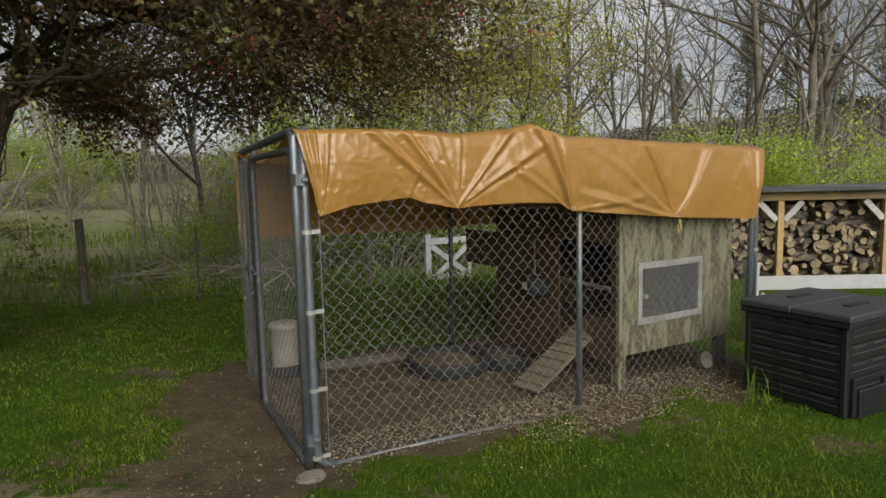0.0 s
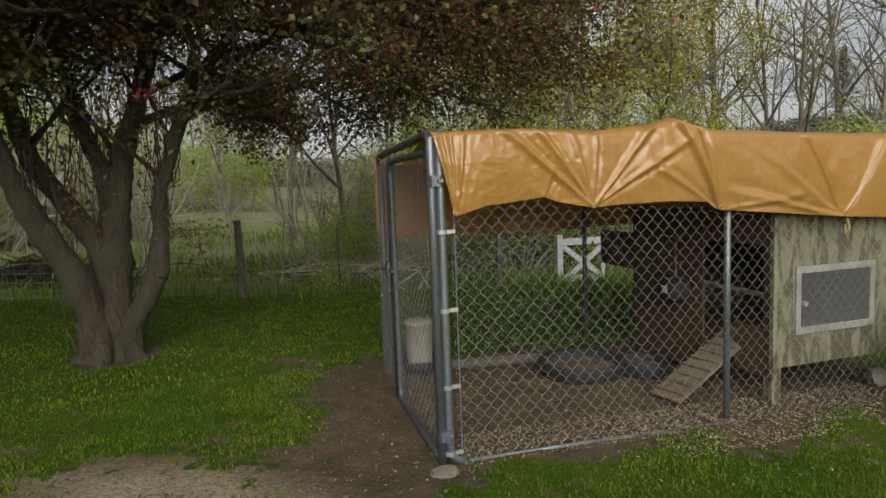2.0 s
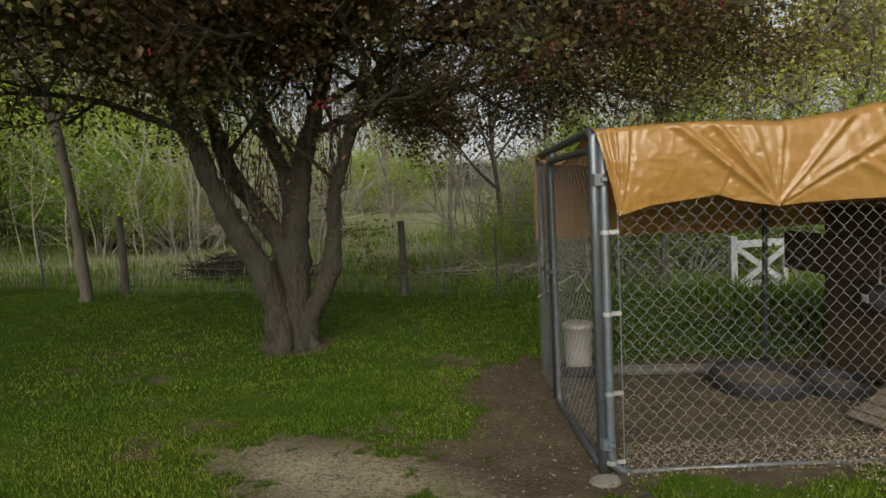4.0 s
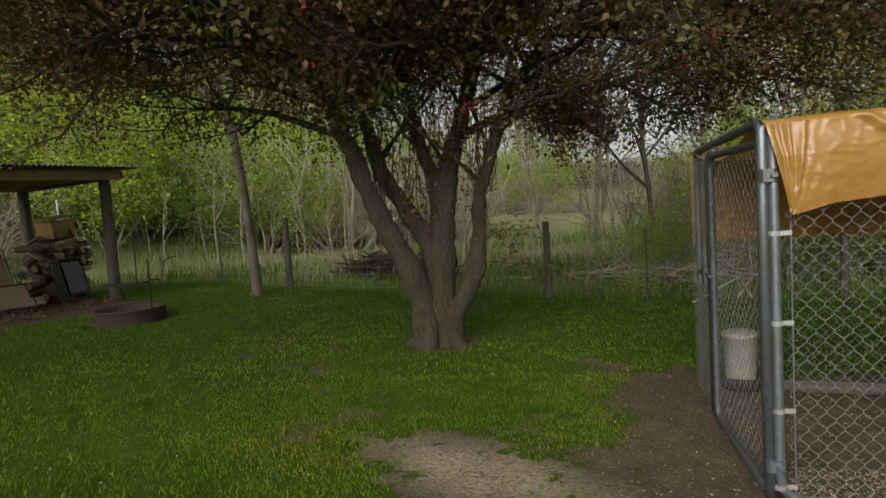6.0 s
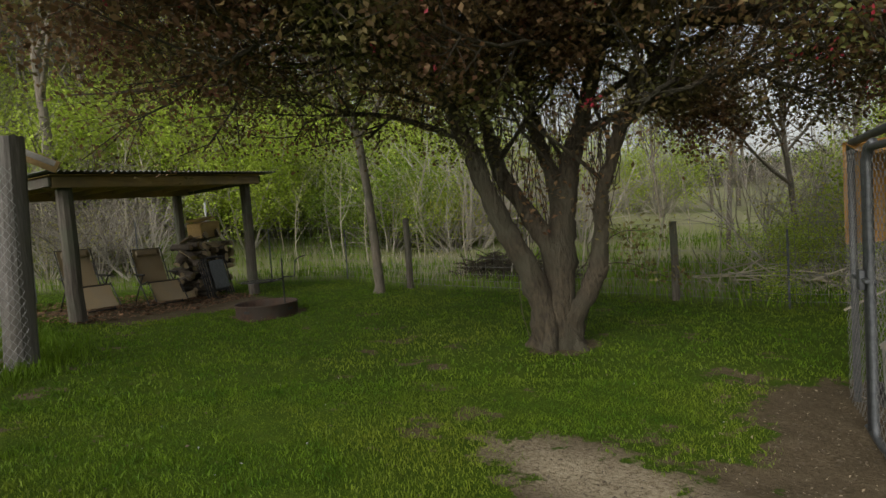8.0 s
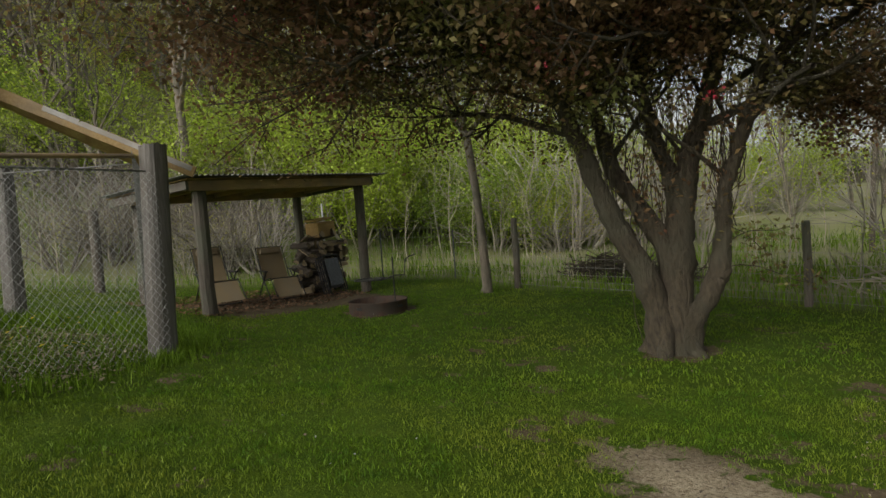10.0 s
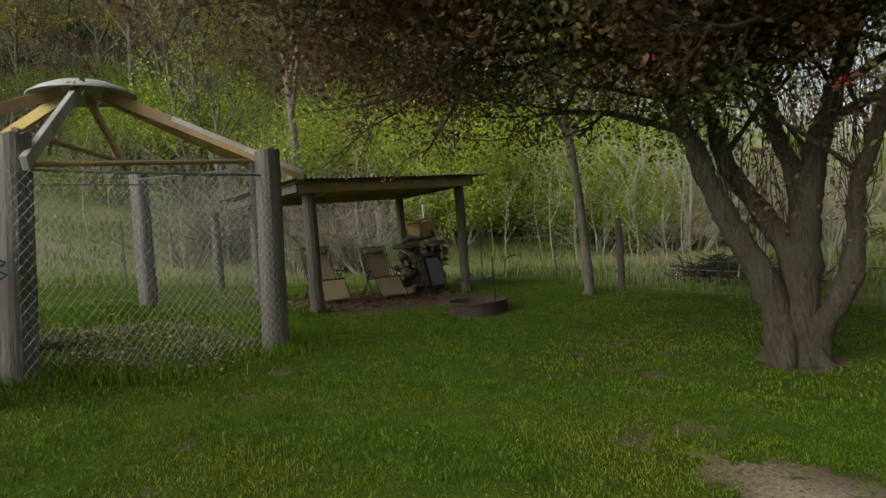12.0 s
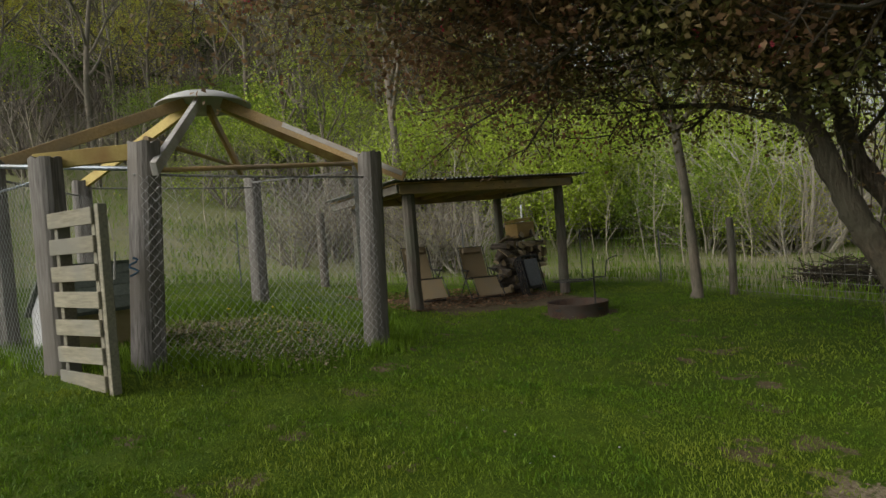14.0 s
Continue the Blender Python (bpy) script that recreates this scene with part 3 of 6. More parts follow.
def strewn(rng, n, az0, az1, r0, r1, keep=None, power=1.0):
    """Places on the ground in a sector, fewer far off as power grows."""
    az = np.radians(az0 + (az1 - az0) * rng.random(n))
    r = r0 + (r1 - r0) * rng.random(n) ** power
    p = np.stack([-r * np.sin(az), r * np.cos(az)], 1)
    if keep is not None:
        p = p[keep(p[:, 0], p[:, 1], rng)]
    return np.column_stack([p, ground_z(p[:, 0], p[:, 1])])


def on_lawn(x, y, rng):
    return (bare(x, y) + 0.5 * (rng.random(len(x)) - 0.5) < 0.48) & (beyond_fence(x, y) < 0.2)


rng = np.random.default_rng(3)
p = strewn(rng, 120000, -44, 122, 1.9, 5.2, on_lawn, 0.8)
tagged(new("lawn_grass", blades("lawn_grass", p, 0.022, 0.0048, BLADE, rng, 1.3)), "short mown green lawn grass blades", "grass", kind="stuff")
p = strewn(rng, 105000, -44, 122, 5.0, 13.5, on_lawn, 0.85)
tagged(new("lawn_grass", blades("lawn_grass", p, 0.030, 0.010, BLADE, rng, 1.3)), "short mown green lawn grass blades", "grass", kind="stuff")

p = strewn(rng, 2600, -44, 122, 2.0, 11.0, on_lawn, 0.9)
p = p.repeat(14, 0)
p[:, :2] += rng.normal(size=(len(p), 2)) * 0.035
tagged(new("grass_tufts", blades("grass_tufts", p, 0.034, 0.006, BLADE, rng, 1.3)), "denser brighter tufts scattered in the lawn", "grass", kind="stuff")

# ---- the chain-link run with its tarpaulin ----
def build_run():
    run = thing("chicken_run", KEN_M, "galvanised chain-link chicken run on bare earth", "chicken run")
    r = 0.024
    # corner tubes of the front and of the gated end
    part("corner_post", Shape().tube([(0.0, -0.02, -0.02), (0.0, -0.02, 1.80), (0.06, -0.02, 1.835)], 0.026, 12), STEEL, run, smooth=True)
    pts = [(0.04, -0.035, 1.76)] + [(0.04, -0.035, z) for z in (1.5, 0.5, 0.12)] + [(0.05, -0.035, 0.05), (0.09, -0.035, 0.01), (0.14, -0.035, 0.0)]
    part("front_post", Shape().tube(pts, r, 12), STEEL, run, smooth=True)
    part("mid_post", Shape().tube([(1.96, 0, -0.10), (1.96, 0, 1.80)], 0.021, 12), STEEL, run, smooth=True)
    for x in (3.85, 3.905):
        part("end_post", Shape().tube([(x, 0.0, -0.15), (x, 0.0, 1.66), (x - 0.01, 0.03, 1.73), (x - 0.03, 0.1, 1.75)], r, 12), STEEL, run, smooth=True)
    # rear tubes: same steel as the front, shade put into the colour
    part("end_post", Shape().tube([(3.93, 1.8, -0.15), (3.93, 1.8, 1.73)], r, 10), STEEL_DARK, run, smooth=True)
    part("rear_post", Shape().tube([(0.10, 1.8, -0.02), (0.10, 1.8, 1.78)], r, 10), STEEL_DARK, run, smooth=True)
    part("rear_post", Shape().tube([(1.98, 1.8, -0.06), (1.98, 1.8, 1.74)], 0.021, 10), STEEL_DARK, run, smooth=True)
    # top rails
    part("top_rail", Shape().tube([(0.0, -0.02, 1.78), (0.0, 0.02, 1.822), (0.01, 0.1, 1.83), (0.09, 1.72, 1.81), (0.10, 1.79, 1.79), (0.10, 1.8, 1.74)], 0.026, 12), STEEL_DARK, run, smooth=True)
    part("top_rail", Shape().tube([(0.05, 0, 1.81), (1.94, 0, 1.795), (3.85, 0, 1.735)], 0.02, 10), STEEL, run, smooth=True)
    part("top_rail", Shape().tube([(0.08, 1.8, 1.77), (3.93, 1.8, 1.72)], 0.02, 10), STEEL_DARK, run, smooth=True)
    part("top_rail", Shape().tube([(3.93, 0.05, 1.745), (3.93, 1.8, 1.73)], 0.02, 10), STEEL, run, smooth=True)
    part("ridge_pole", Shape().tube([(1.53, -0.01, 1.84), (1.53, 1.8, 1.82)], 0.03, 8), WOOD_GREY, run, "wooden pole that props the tarpaulin")
    # bottom rails
    part("bottom_rail", Shape().tube([(0.10, -0.035, 0.0), (0.9, -0.03, -0.022), (1.94, -0.02, -0.068)], 0.014, 10), STEEL, run, smooth=True)
    part("bottom_rail", Shape().tube([(0.0, 0.0, 0.04), (0.0, 0.08, 0.02), (0.03, 1.25, 0.02)], r, 10), STEEL, run, smooth=True)
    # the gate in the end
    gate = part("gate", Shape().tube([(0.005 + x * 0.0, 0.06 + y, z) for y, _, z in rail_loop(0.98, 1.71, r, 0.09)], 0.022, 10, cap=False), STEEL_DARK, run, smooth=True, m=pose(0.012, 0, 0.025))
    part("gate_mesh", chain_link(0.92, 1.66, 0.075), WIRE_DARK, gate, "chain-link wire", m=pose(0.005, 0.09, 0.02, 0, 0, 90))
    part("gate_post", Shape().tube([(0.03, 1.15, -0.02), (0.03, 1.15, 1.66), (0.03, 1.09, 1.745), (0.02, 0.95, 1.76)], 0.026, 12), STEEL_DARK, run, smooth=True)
    part("wire_mesh", chain_link(0.76, 1.72, 0.075), WIRE_DARK, run, "chain-link wire in a darker, shaded tone", m=pose(0.03, 1.06, 0.03, 0, 0, 88))
    # clamps, tension bar and bands
    for z in (1.575, 0.17):
        s = Shape()
        s.tube([(0.02, -0.03, z - 0.03), (0.02, -0.03, z + 0.03)], 0.045, 12)
        s.box(0.015, 0.05, -0.085, -0.06, z - 0.012, z + 0.012)
        part("clamp", s, STEEL, run, smooth=False)
    for z in (1.30, 0.87, 0.44, 0.06):
        s = Shape()
        s.tube([(0.04, -0.035, z - 0.011), (0.04, -0.035, z + 0.011)], 0.029, 12)
        s.box(0.04, 0.115, -0.045, -0.028, z - 0.011, z + 0.011, 0.002)
        part("tension_band", s, ALUM, run)
    part("tension_bar", Shape().box(0.107, 0.113, -0.042, -0.036, 0.0, 1.62, 0.001), STEEL, run)
    for z in (1.30, 0.92, 0.47):
        part("tension_band", Shape().tube([(3.905, 0, z - 0.012), (3.905, 0, z + 0.012)], 0.03, 10), ALUM, run)
    # woven wire of the sides
    part("wire_mesh", chain_link(1.84, 1.78), WIRE, run, "galvanised chain-link wire", m=pose(0.09, -0.035, 0.0))
    part("wire_mesh", chain_link(1.97, 1.78), WIRE, run, "galvanised chain-link wire", m=pose(1.93, -0.03, -0.07))
    # rear and far end: the front's wire again, darkened as if shaded
    part("wire_mesh", chain_link(3.84, 1.76), WIRE_DARK, run, "chain-link wire in a darker, shaded tone", m=pose(0.09, 1.8, -0.04))
    part("wire_mesh", chain_link(1.78, 1.8), WIRE_DARK, run, "chain-link wire in a darker, shaded tone", m=pose(3.95, 0.02, -0.12, 0, 0, 90))
    # hinge of the gate
    for z in (1.45, 0.35):
        part("hinge", Shape().tube([(0.02, 0.035, z - 0.03), (0.02, 0.035, z + 0.03)], 0.032, 10), STEEL_DARK, run)
    part("latch", Shape().box(-0.02, 0.04, 1.02, 1.3, 0.95, 0.975).box(-0.03, 0.0, 1.1, 1.16, 0.90, 1.02), STEEL_DARK, run)
    return run


build_run()

TOP = ((-0.1, 0.3, 0.57, 0.98, 1.36, 1.53, 1.66, 1.81, 2.6, 3.76, 4.0), (1.845, 1.858, 1.862, 1.842, 1.875, 1.915, 1.88, 1.842, 1.82, 1.79, 1.775))
HEM = ((0.0, 0.11, 0.28, 0.50, 0.64, 0.72, 0.94, 1.1, 1.5, 1.74, 1.84, 1.97, 2.84, 3.75, 4.0), (1.40, 1.385, 1.43, 1.45, 1.465, 1.435, 1.39, 1.40, 1.405, 1.39, 1.335, 1.325, 1.245, 1.19, 1.18))
CREASES = [(0.94, 1.39, 0.40, 1.85, 0.020, 0.030), (0.94, 1.39, 0.60, 1.86, 0.026, 0.030), (0.94, 1.39, 0.80, 1.84, 0.014, 0.03), (0.94, 1.39, 0.97, 1.83, 0.012, 0.02),
           (0.94, 1.39, 1.35, 1.87, 0.026, 0.035), (0.94, 1.39, 1.50, 1.72, 0.018, 0.028), (1.84, 1.33, 1.53, 1.90, 0.040, 0.035), (1.84, 1.33, 1.60, 1.89, 0.034, 0.026),
           (1.84, 1.33, 1.68, 1.86, 0.026, 0.022), (1.84, 1.33, 1.40, 1.60, 0.016, 0.03), (1.84, 1.33, 2.45, 1.40, 0.012, 0.03), (2.84, 1.245, 2.50, 1.81, 0.022, 0.025),
           (2.84, 1.245, 3.20, 1.79, 0.026, 0.025), (2.84, 1.245, 2.05, 1.42, 0.018, 0.035), (2.84, 1.245, 2.2, 1.65, 0.010, 0.04), (3.75, 1.19, 3.62, 1.79, 0.018, 0.025), (3.75, 1.19, 3.8, 1.78, 0.022, 0.02),
           (0.11, 1.385, 0.03, 1.84, 0.022, 0.016), (0.11, 1.385, 0.09, 1.84, 0.020, 0.014), (0.11, 1.385, 0.17, 1.85, 0.016, 0.018), (0.64, 1.46, 0.68, 1.60, 0.010, 0.02)]


def tarp_point(a, b):
    """a runs along the front, b from the front hem over the top to the rear hem."""
    if b < 0.42:
        f = b / 0.42
        x = (0.10 - 0.11 * f) + a * (3.80 - 0.10 + 0.11 * f + 0.11 * f)
        hem, top = float(np.interp(x, *HEM)), float(np.interp(x, *TOP))
        z = hem + (top - hem) * f
        push = 0.035 + 0.022 * math.sin(math.pi * f) + 0.02 * (1 - f) * math.sin(9 * x)
        for gx, gz_, tx, tz, amp, w in CREASES:
            dx, dz = tx - gx, tz - gz_
            L = math.hypot(dx, dz)
            t = ((x - gx) * dx + (z - gz_) * dz) / (L * L)
            if -0.05 < t < 1.25:
                d = ((x - gx) * dz - (z - gz_) * dx) / L
                ww = w * (0.25 + 0.62 * min(max(t, 0), 1))
                k = d / ww
                push += amp * (math.exp(-k * k) - 0.55 * math.exp(-(k - 1.6) ** 2)) * min(1, 0.3 + 2 * max(t, 0)) * max(0, min(1, (1.25 - t) * 4))
        push += 0.007 * noise.noise((x * 7, z * 7, 0)) + 0.004 * noise.noise((x * 19, z * 14, 3)) + 0.0025 * abs(noise.noise((x * 34, z * 34, 5))) + 0.003 * noise.noise((x * 11 + z * 9, z * 4, 8))
        crinkle = max(0.0, 1 - 5 * abs(noise.noise((x * 7, z * 16, 11)))) + max(0.0, 1 - 5 * abs(noise.noise((x * 15, z * 6, 17))))
        push += (0.0024 if x < 0.85 else 0.0014) * crinkle
        round_ = max(0.0, (f - 0.9) / 0.1)
        return (x, -push * (1 - round_ ** 2) - 0.03, z - 0.012 * round_)
    x = -0.01 + a * 3.92
    top = float(np.interp(x, *TOP))
    if b < 0.72:
        f = (b - 0.42) / 0.30
        sag = 0.16 * math.sin(math.pi * f) * (0.35 + 0.65 * abs(math.sin(math.pi * (x - 1.53) / 2.2)))
        return (x + 0.07 * f * (1 - a), -0.03 + 1.86 * f, top - 0.02 * f - sag + 0.012 * noise.noise((x * 3, f * 4, 7)))
    f = (b - 0.72) / 0.28
    return (x + 0.07 * (1 - a), 1.83 + 0.025 * math.sin(x * 7) * f + 0.01 * noise.noise((x * 6, f * 3, 9)), top - 0.02 - (top - 0.02 - 1.12 - 0.015 * math.sin(x * 3)) * f)


tarp = thing("tarpaulin", KEN_M, "creased tan-orange tarpaulin tied over the run", "tarpaulin")
part("sheet", Shape().sheet(tarp_point, 420, 120), TARP, tarp, smooth=True)
for gx, gz_ in ((0.105, 1.405), (0.93, 1.41), (1.835, 1.352), (2.845, 1.262), (3.745, 1.205)):
    ring = Shape()
    ring.tube([(gx + 0.011 * math.cos(k * math.pi / 6), -0.085, gz_ + 0.011 * math.sin(k * math.pi / 6)) for k in range(13)], 0.004, 6, cap=False)
    part("grommet", ring, BRASS, tarp, "small brass eyelet", smooth=True)
    part("tie", Shape().tube([(gx, -0.09, gz_), (gx + 0.01, -0.06, gz_ - 0.03), (gx + 0.004, -0.03, gz_ - 0.05)], 0.003, 5), BLACK_METAL, tarp)


# ---- the hen house inside the run ----
def camo_material():
    m = surface("camouflage_painted_plywood", (0.175, 0.172, 0.105), (0.25, 0.245, 0.155), 9, 0.85, 0.3, stretch=(4, 4, 1))
    nt = m.node_tree
    nd, lk = nt.nodes, nt.links
    co = nd.new("ShaderNodeTexCoord")
    mp = nd.new("ShaderNodeMapping")
    mp.inputs["Scale"].default_value = (7.0, 7.0, 2.0)
    nz = nd.new("ShaderNodeTexNoise")
    nz.inputs["Scale"].default_value, nz.inputs["Detail"].default_value, nz.inputs["Distortion"].default_value = 2.0, 3, 0.9
    rp = ramp_of(nt, [(0.45, (0, 0, 0)), (0.56, (1, 1, 1))])
    lk.new(co.outputs["Object"], mp.inputs[0])
    lk.new(mp.outputs[0], nz.inputs["Vector"])
    lk.new(nz.outputs["Fac"], rp.inputs[0])
    mx = nd.new("ShaderNodeMix")
    mx.data_type = "RGBA"
    bsdf = nd["Principled BSDF"]
    old = bsdf.inputs["Base Color"].links[0].from_socket
    lk.new(rp.outputs[0], mx.inputs[0])
    lk.new(old, mx.inputs[6])
    mx.inputs[7].default_value = (0.095, 0.085, 0.048, 1)
    lk.new(mx.outputs[2], bsdf.inputs["Base Color"])
    return m


CAMO = camo_material()


def panel_with_hole(x0, x1, z0, z1, a0, a1, c0, c1, y, t):
    """An upright sheet of thickness t with one rectangular opening, as one piece."""
    v = [(p, y + d, q) for d in (0, t) for p, q in ((x0, z0), (x1, z0), (x1, z1), (x0, z1), (a0, c0), (a1, c0), (a1, c1), (a0, c1))]
    f = []
    for k in range(4):
        n = (k + 1) % 4
        f += [(k, n, n + 4, k + 4), (k + 12, n + 12, n + 8, k + 8), (k, k + 8, n + 8, n), (k + 4, n + 4, n + 12, k + 12)]
    return Shape().add(v, f)


def build_hen_house():
    h = thing("hen_house", KEN_M, "raised plywood hen house painted in faded camouflage", "chicken coop")
    x0, x1, y0, z0, z1 = 2.47, 3.74, 0.10, 0.20, 1.27
    vx0, vx1, vz0, vz1 = 2.66, 3.33, 0.45, 0.87
    part("front_wall", panel_with_hole(x0, x1, z0, z1, vx0, vx1, vz0, vz1, y0, 0.02), CAMO, h, "camouflage-painted plywood front")
    vent = part("vent", Shape().box(vx0 - 0.03, vx1 + 0.03, y0 - 0.014, y0 - 0.002, vz1 - 0.02, vz1 + 0.03).box(vx0 - 0.03, vx1 + 0.03, y0 - 0.014, y0 - 0.002, vz0 - 0.03, vz0 + 0.02)
                .box(vx0 - 0.03, vx0 + 0.015, y0 - 0.0135, y0 - 0.0025, vz0 + 0.02, vz1 - 0.02).box(vx1 - 0.015, vx1 + 0.03, y0 - 0.0135, y0 - 0.0025, vz0 + 0.02, vz1 - 0.02), ALUM, h, "pale metal vent frame")
    part("vent_mesh", chain_link(vx1 - vx0, vz1 - vz0, 0.026, 0.0014, False), WIRE_PALE, vent, "expanded metal mesh", m=pose(vx0, y0 - 0.004, vz0))
    part("corner_trim", Shape().box(x0 - 0.035, x0, y0 - 0.01, y0 + 0.03, z0 - 0.01, z1, 0.003), CAMO, h)
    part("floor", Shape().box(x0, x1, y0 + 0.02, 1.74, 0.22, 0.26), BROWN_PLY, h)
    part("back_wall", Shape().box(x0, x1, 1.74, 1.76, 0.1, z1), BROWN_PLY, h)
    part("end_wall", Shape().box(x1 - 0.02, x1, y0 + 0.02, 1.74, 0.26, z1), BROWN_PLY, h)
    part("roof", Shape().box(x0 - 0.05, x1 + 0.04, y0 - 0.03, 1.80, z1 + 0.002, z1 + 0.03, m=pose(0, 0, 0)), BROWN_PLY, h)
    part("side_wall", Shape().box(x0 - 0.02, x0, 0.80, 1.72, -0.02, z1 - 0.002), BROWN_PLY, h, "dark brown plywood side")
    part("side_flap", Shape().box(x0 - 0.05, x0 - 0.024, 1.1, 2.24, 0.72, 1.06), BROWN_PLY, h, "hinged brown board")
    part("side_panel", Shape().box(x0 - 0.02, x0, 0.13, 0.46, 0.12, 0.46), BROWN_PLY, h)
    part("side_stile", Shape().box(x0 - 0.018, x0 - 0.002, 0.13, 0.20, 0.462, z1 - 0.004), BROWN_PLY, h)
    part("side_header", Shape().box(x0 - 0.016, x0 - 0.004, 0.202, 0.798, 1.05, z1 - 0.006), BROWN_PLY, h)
    for x, y in ((x0 + 0.03, 0.16), (x1 - 0.06, 0.16), (x1 - 0.06, 1.65), (x0 + 0.04, 1.65)):
        part("leg", Shape().box(x - 0.04, x + 0.04, y - 0.04, y + 0.04, -0.13 if x > 3 else -0.09, 0.215), WOOD_GREY if x > 3 else CAMO, h)
    part("perch", Shape().tube([(x0 + 0.3, 0.13, 0.62), (x0 + 0.25, 1.7, 0.66)], 0.02, 8), TWIG, h)
    return h


build_hen_house()

ramp = thing("hen_ramp", KEN_M, "worn wooden hen ramp with cross cleats", "ramp")
A0, A1 = Vector((1.79, 0.40, -0.02)), Vector((2.62, 0.56, 0.36))
ramp_m = Matrix.Translation(A0) @ (A1 - A0).to_track_quat("X", "Z").to_matrix().to_4x4()
for k in range(2):
    part("plank", Shape().box(0, (A1 - A0).length, -0.13 + 0.131 * k, -0.002 + 0.131 * k, 0, 0.022, 0.003, ramp_m), RAMP_WOOD, ramp)
for k in range(8):
    part("cleat", Shape().box(0.06 + 0.1 * k, 0.085 + 0.1 * k, -0.125, 0.125, 0.023, 0.038, 0.003, ramp_m), RAMP_WOOD, ramp)

feeder = thing("hanging_feeder", KEN_M @ pose(2.37, 1.02, 0.55), "black plastic feeder hung on the side", "feeder")
part("tub", Shape().lathe([(0.02, 0.0), (0.10, 0.005), (0.125, 0.03), (0.11, 0.12), (0.08, 0.17), (0.02, 0.18)], 18), RUBBER, feeder, smooth=True)
part("label_plate", Shape().box(-0.118, -0.112, -0.035, 0.03, 0.06, 0.12, 0.002), WHITE, feeder, "small white label")
part("hook", Shape().tube([(0, 0, 0.18), (0, 0, 0.30), (0.06, 0, 0.31)], 0.004, 6), WIRE, feeder)

# ---- the crabapple ----


def build_crabapple():
    bx, by = -4.17, 4.78
    tree = thing("crabapple_tree", pose(bx, by, gz(bx, by) - 0.04, 0, 0, 42), "spreading old crabapple with purple-bronze leaves on several trunks", "tree")
    rng = np.random.default_rng(11)
    wood, twigs, tips = Shape(), Shape(), []

    def limb(pts, r0, r1, n=18):
        pts = [Vector(p) for p in pts]
        fine = []
        for i in range(len(pts) - 1):
            p0, p1, p2, p3 = pts[max(i - 1, 0)], pts[i], pts[i + 1], pts[min(i + 2, len(pts) - 1)]
            for k in range(8):
                t = k / 8
                q = 0.5 * ((2 * p1) + (p2 - p0) * t + (2 * p0 - 5 * p1 + 4 * p2 - p3) * t * t + (3 * p1 - p0 - 3 * p2 + p3) * t ** 3)
                fine.append(q + Vector(rng.normal(size=3)) * 0.004)
        fine.append(pts[-1])
        m = len(fine) - 1
        rads = [(r0 + (r1 - r0) * (i / m) ** 0.8) * (1 + 0.05 * math.sin(i * 0.9) + 0.025 * rng.normal()) for i in range(m + 1)]
        wood.tube(fine, rads, n, cap=False)
        return fine, rads

    # x runs across the view, y away from it
    limbs = [
        limb([(-0.10, 0.0, -0.05), (-0.10, -0.02, 0.25), (-0.20, -0.06, 0.70), (-0.42, -0.12, 1.20), (-0.58, -0.16, 1.55), (-0.76, -0.2, 2.10), (-1.0, -0.3, 2.65), (-1.35, -0.5, 3.2)], 0.17, 0.055),
        limb([(0.0, 0.05, 0.2), (0.0, 0.04, 0.95), (-0.20, 0.10, 1.35), (-0.48, 0.16, 1.85), (-0.62, 0.2, 2.4), (-0.75, 0.4, 3.2)], 0.13, 0.05),
        limb([(0.02, 0.05, -0.05), (0.04, 0.05, 0.4), (0.08, 0.06, 0.95), (0.13, 0.08, 1.35), (0.22, 0.1, 1.85), (0.42, 0.05, 2.5), (0.65, -0.1, 3.3)], 0.21, 0.06),
        limb([(0.12, 0.1, 1.25), (0.06, 0.15, 1.7), (-0.08, 0.2, 2.2), (-0.2, 0.3, 2.9), (-0.2, 0.5, 3.6)], 0.10, 0.045),
        limb([(0.14, -0.02, -0.05), (0.18, -0.05, 0.30), (0.34, -0.08, 0.62), (0.46, -0.08, 0.95), (0.50, -0.08, 1.5), (0.62, -0.1, 1.9), (0.85, -0.15, 2.5), (1.3, -0.3, 3.1)], 0.12, 0.045),
        limb([(0.30, 0.0, 2.0), (0.42, 0.3, 2.5), (0.6, 0.9, 3.1), (0.9, 1.7, 3.5)], 0.06, 0.04),
        limb([(0.34, -0.08, 0.60), (0.44, -0.10, 0.74), (0.49, -0.11, 0.86)], 0.085, 0.05),
    ]
    for k in range(5):
        a = 0.6 + k * 1.25
        wood.tube([(0.38 * math.cos(a), 0.30 * math.sin(a), -0.03), (0.22 * math.cos(a), 0.17 * math.sin(a), 0.06), (0.13 * math.cos(a), 0.1 * math.sin(a), 0.3)], (0.03, 0.085, 0.07), 8, cap=False)
    # wide boughs that arch outwards
    boughs = []
    for k in range(36):
        fine, rads = limbs[k % 6]
        i = int(len(fine) * (0.72 + 0.26 * rng.random())) if k % 6 != 6 else -1
        i = min(i, len(fine) - 1)
        a = 2 * math.pi * (k * 0.381966 + 0.05 * rng.random())
        reach = 2.4 + 2.3 * rng.random()
        boughs.append((fine[i], a, reach, rads[i] * 0.7, 0.0))
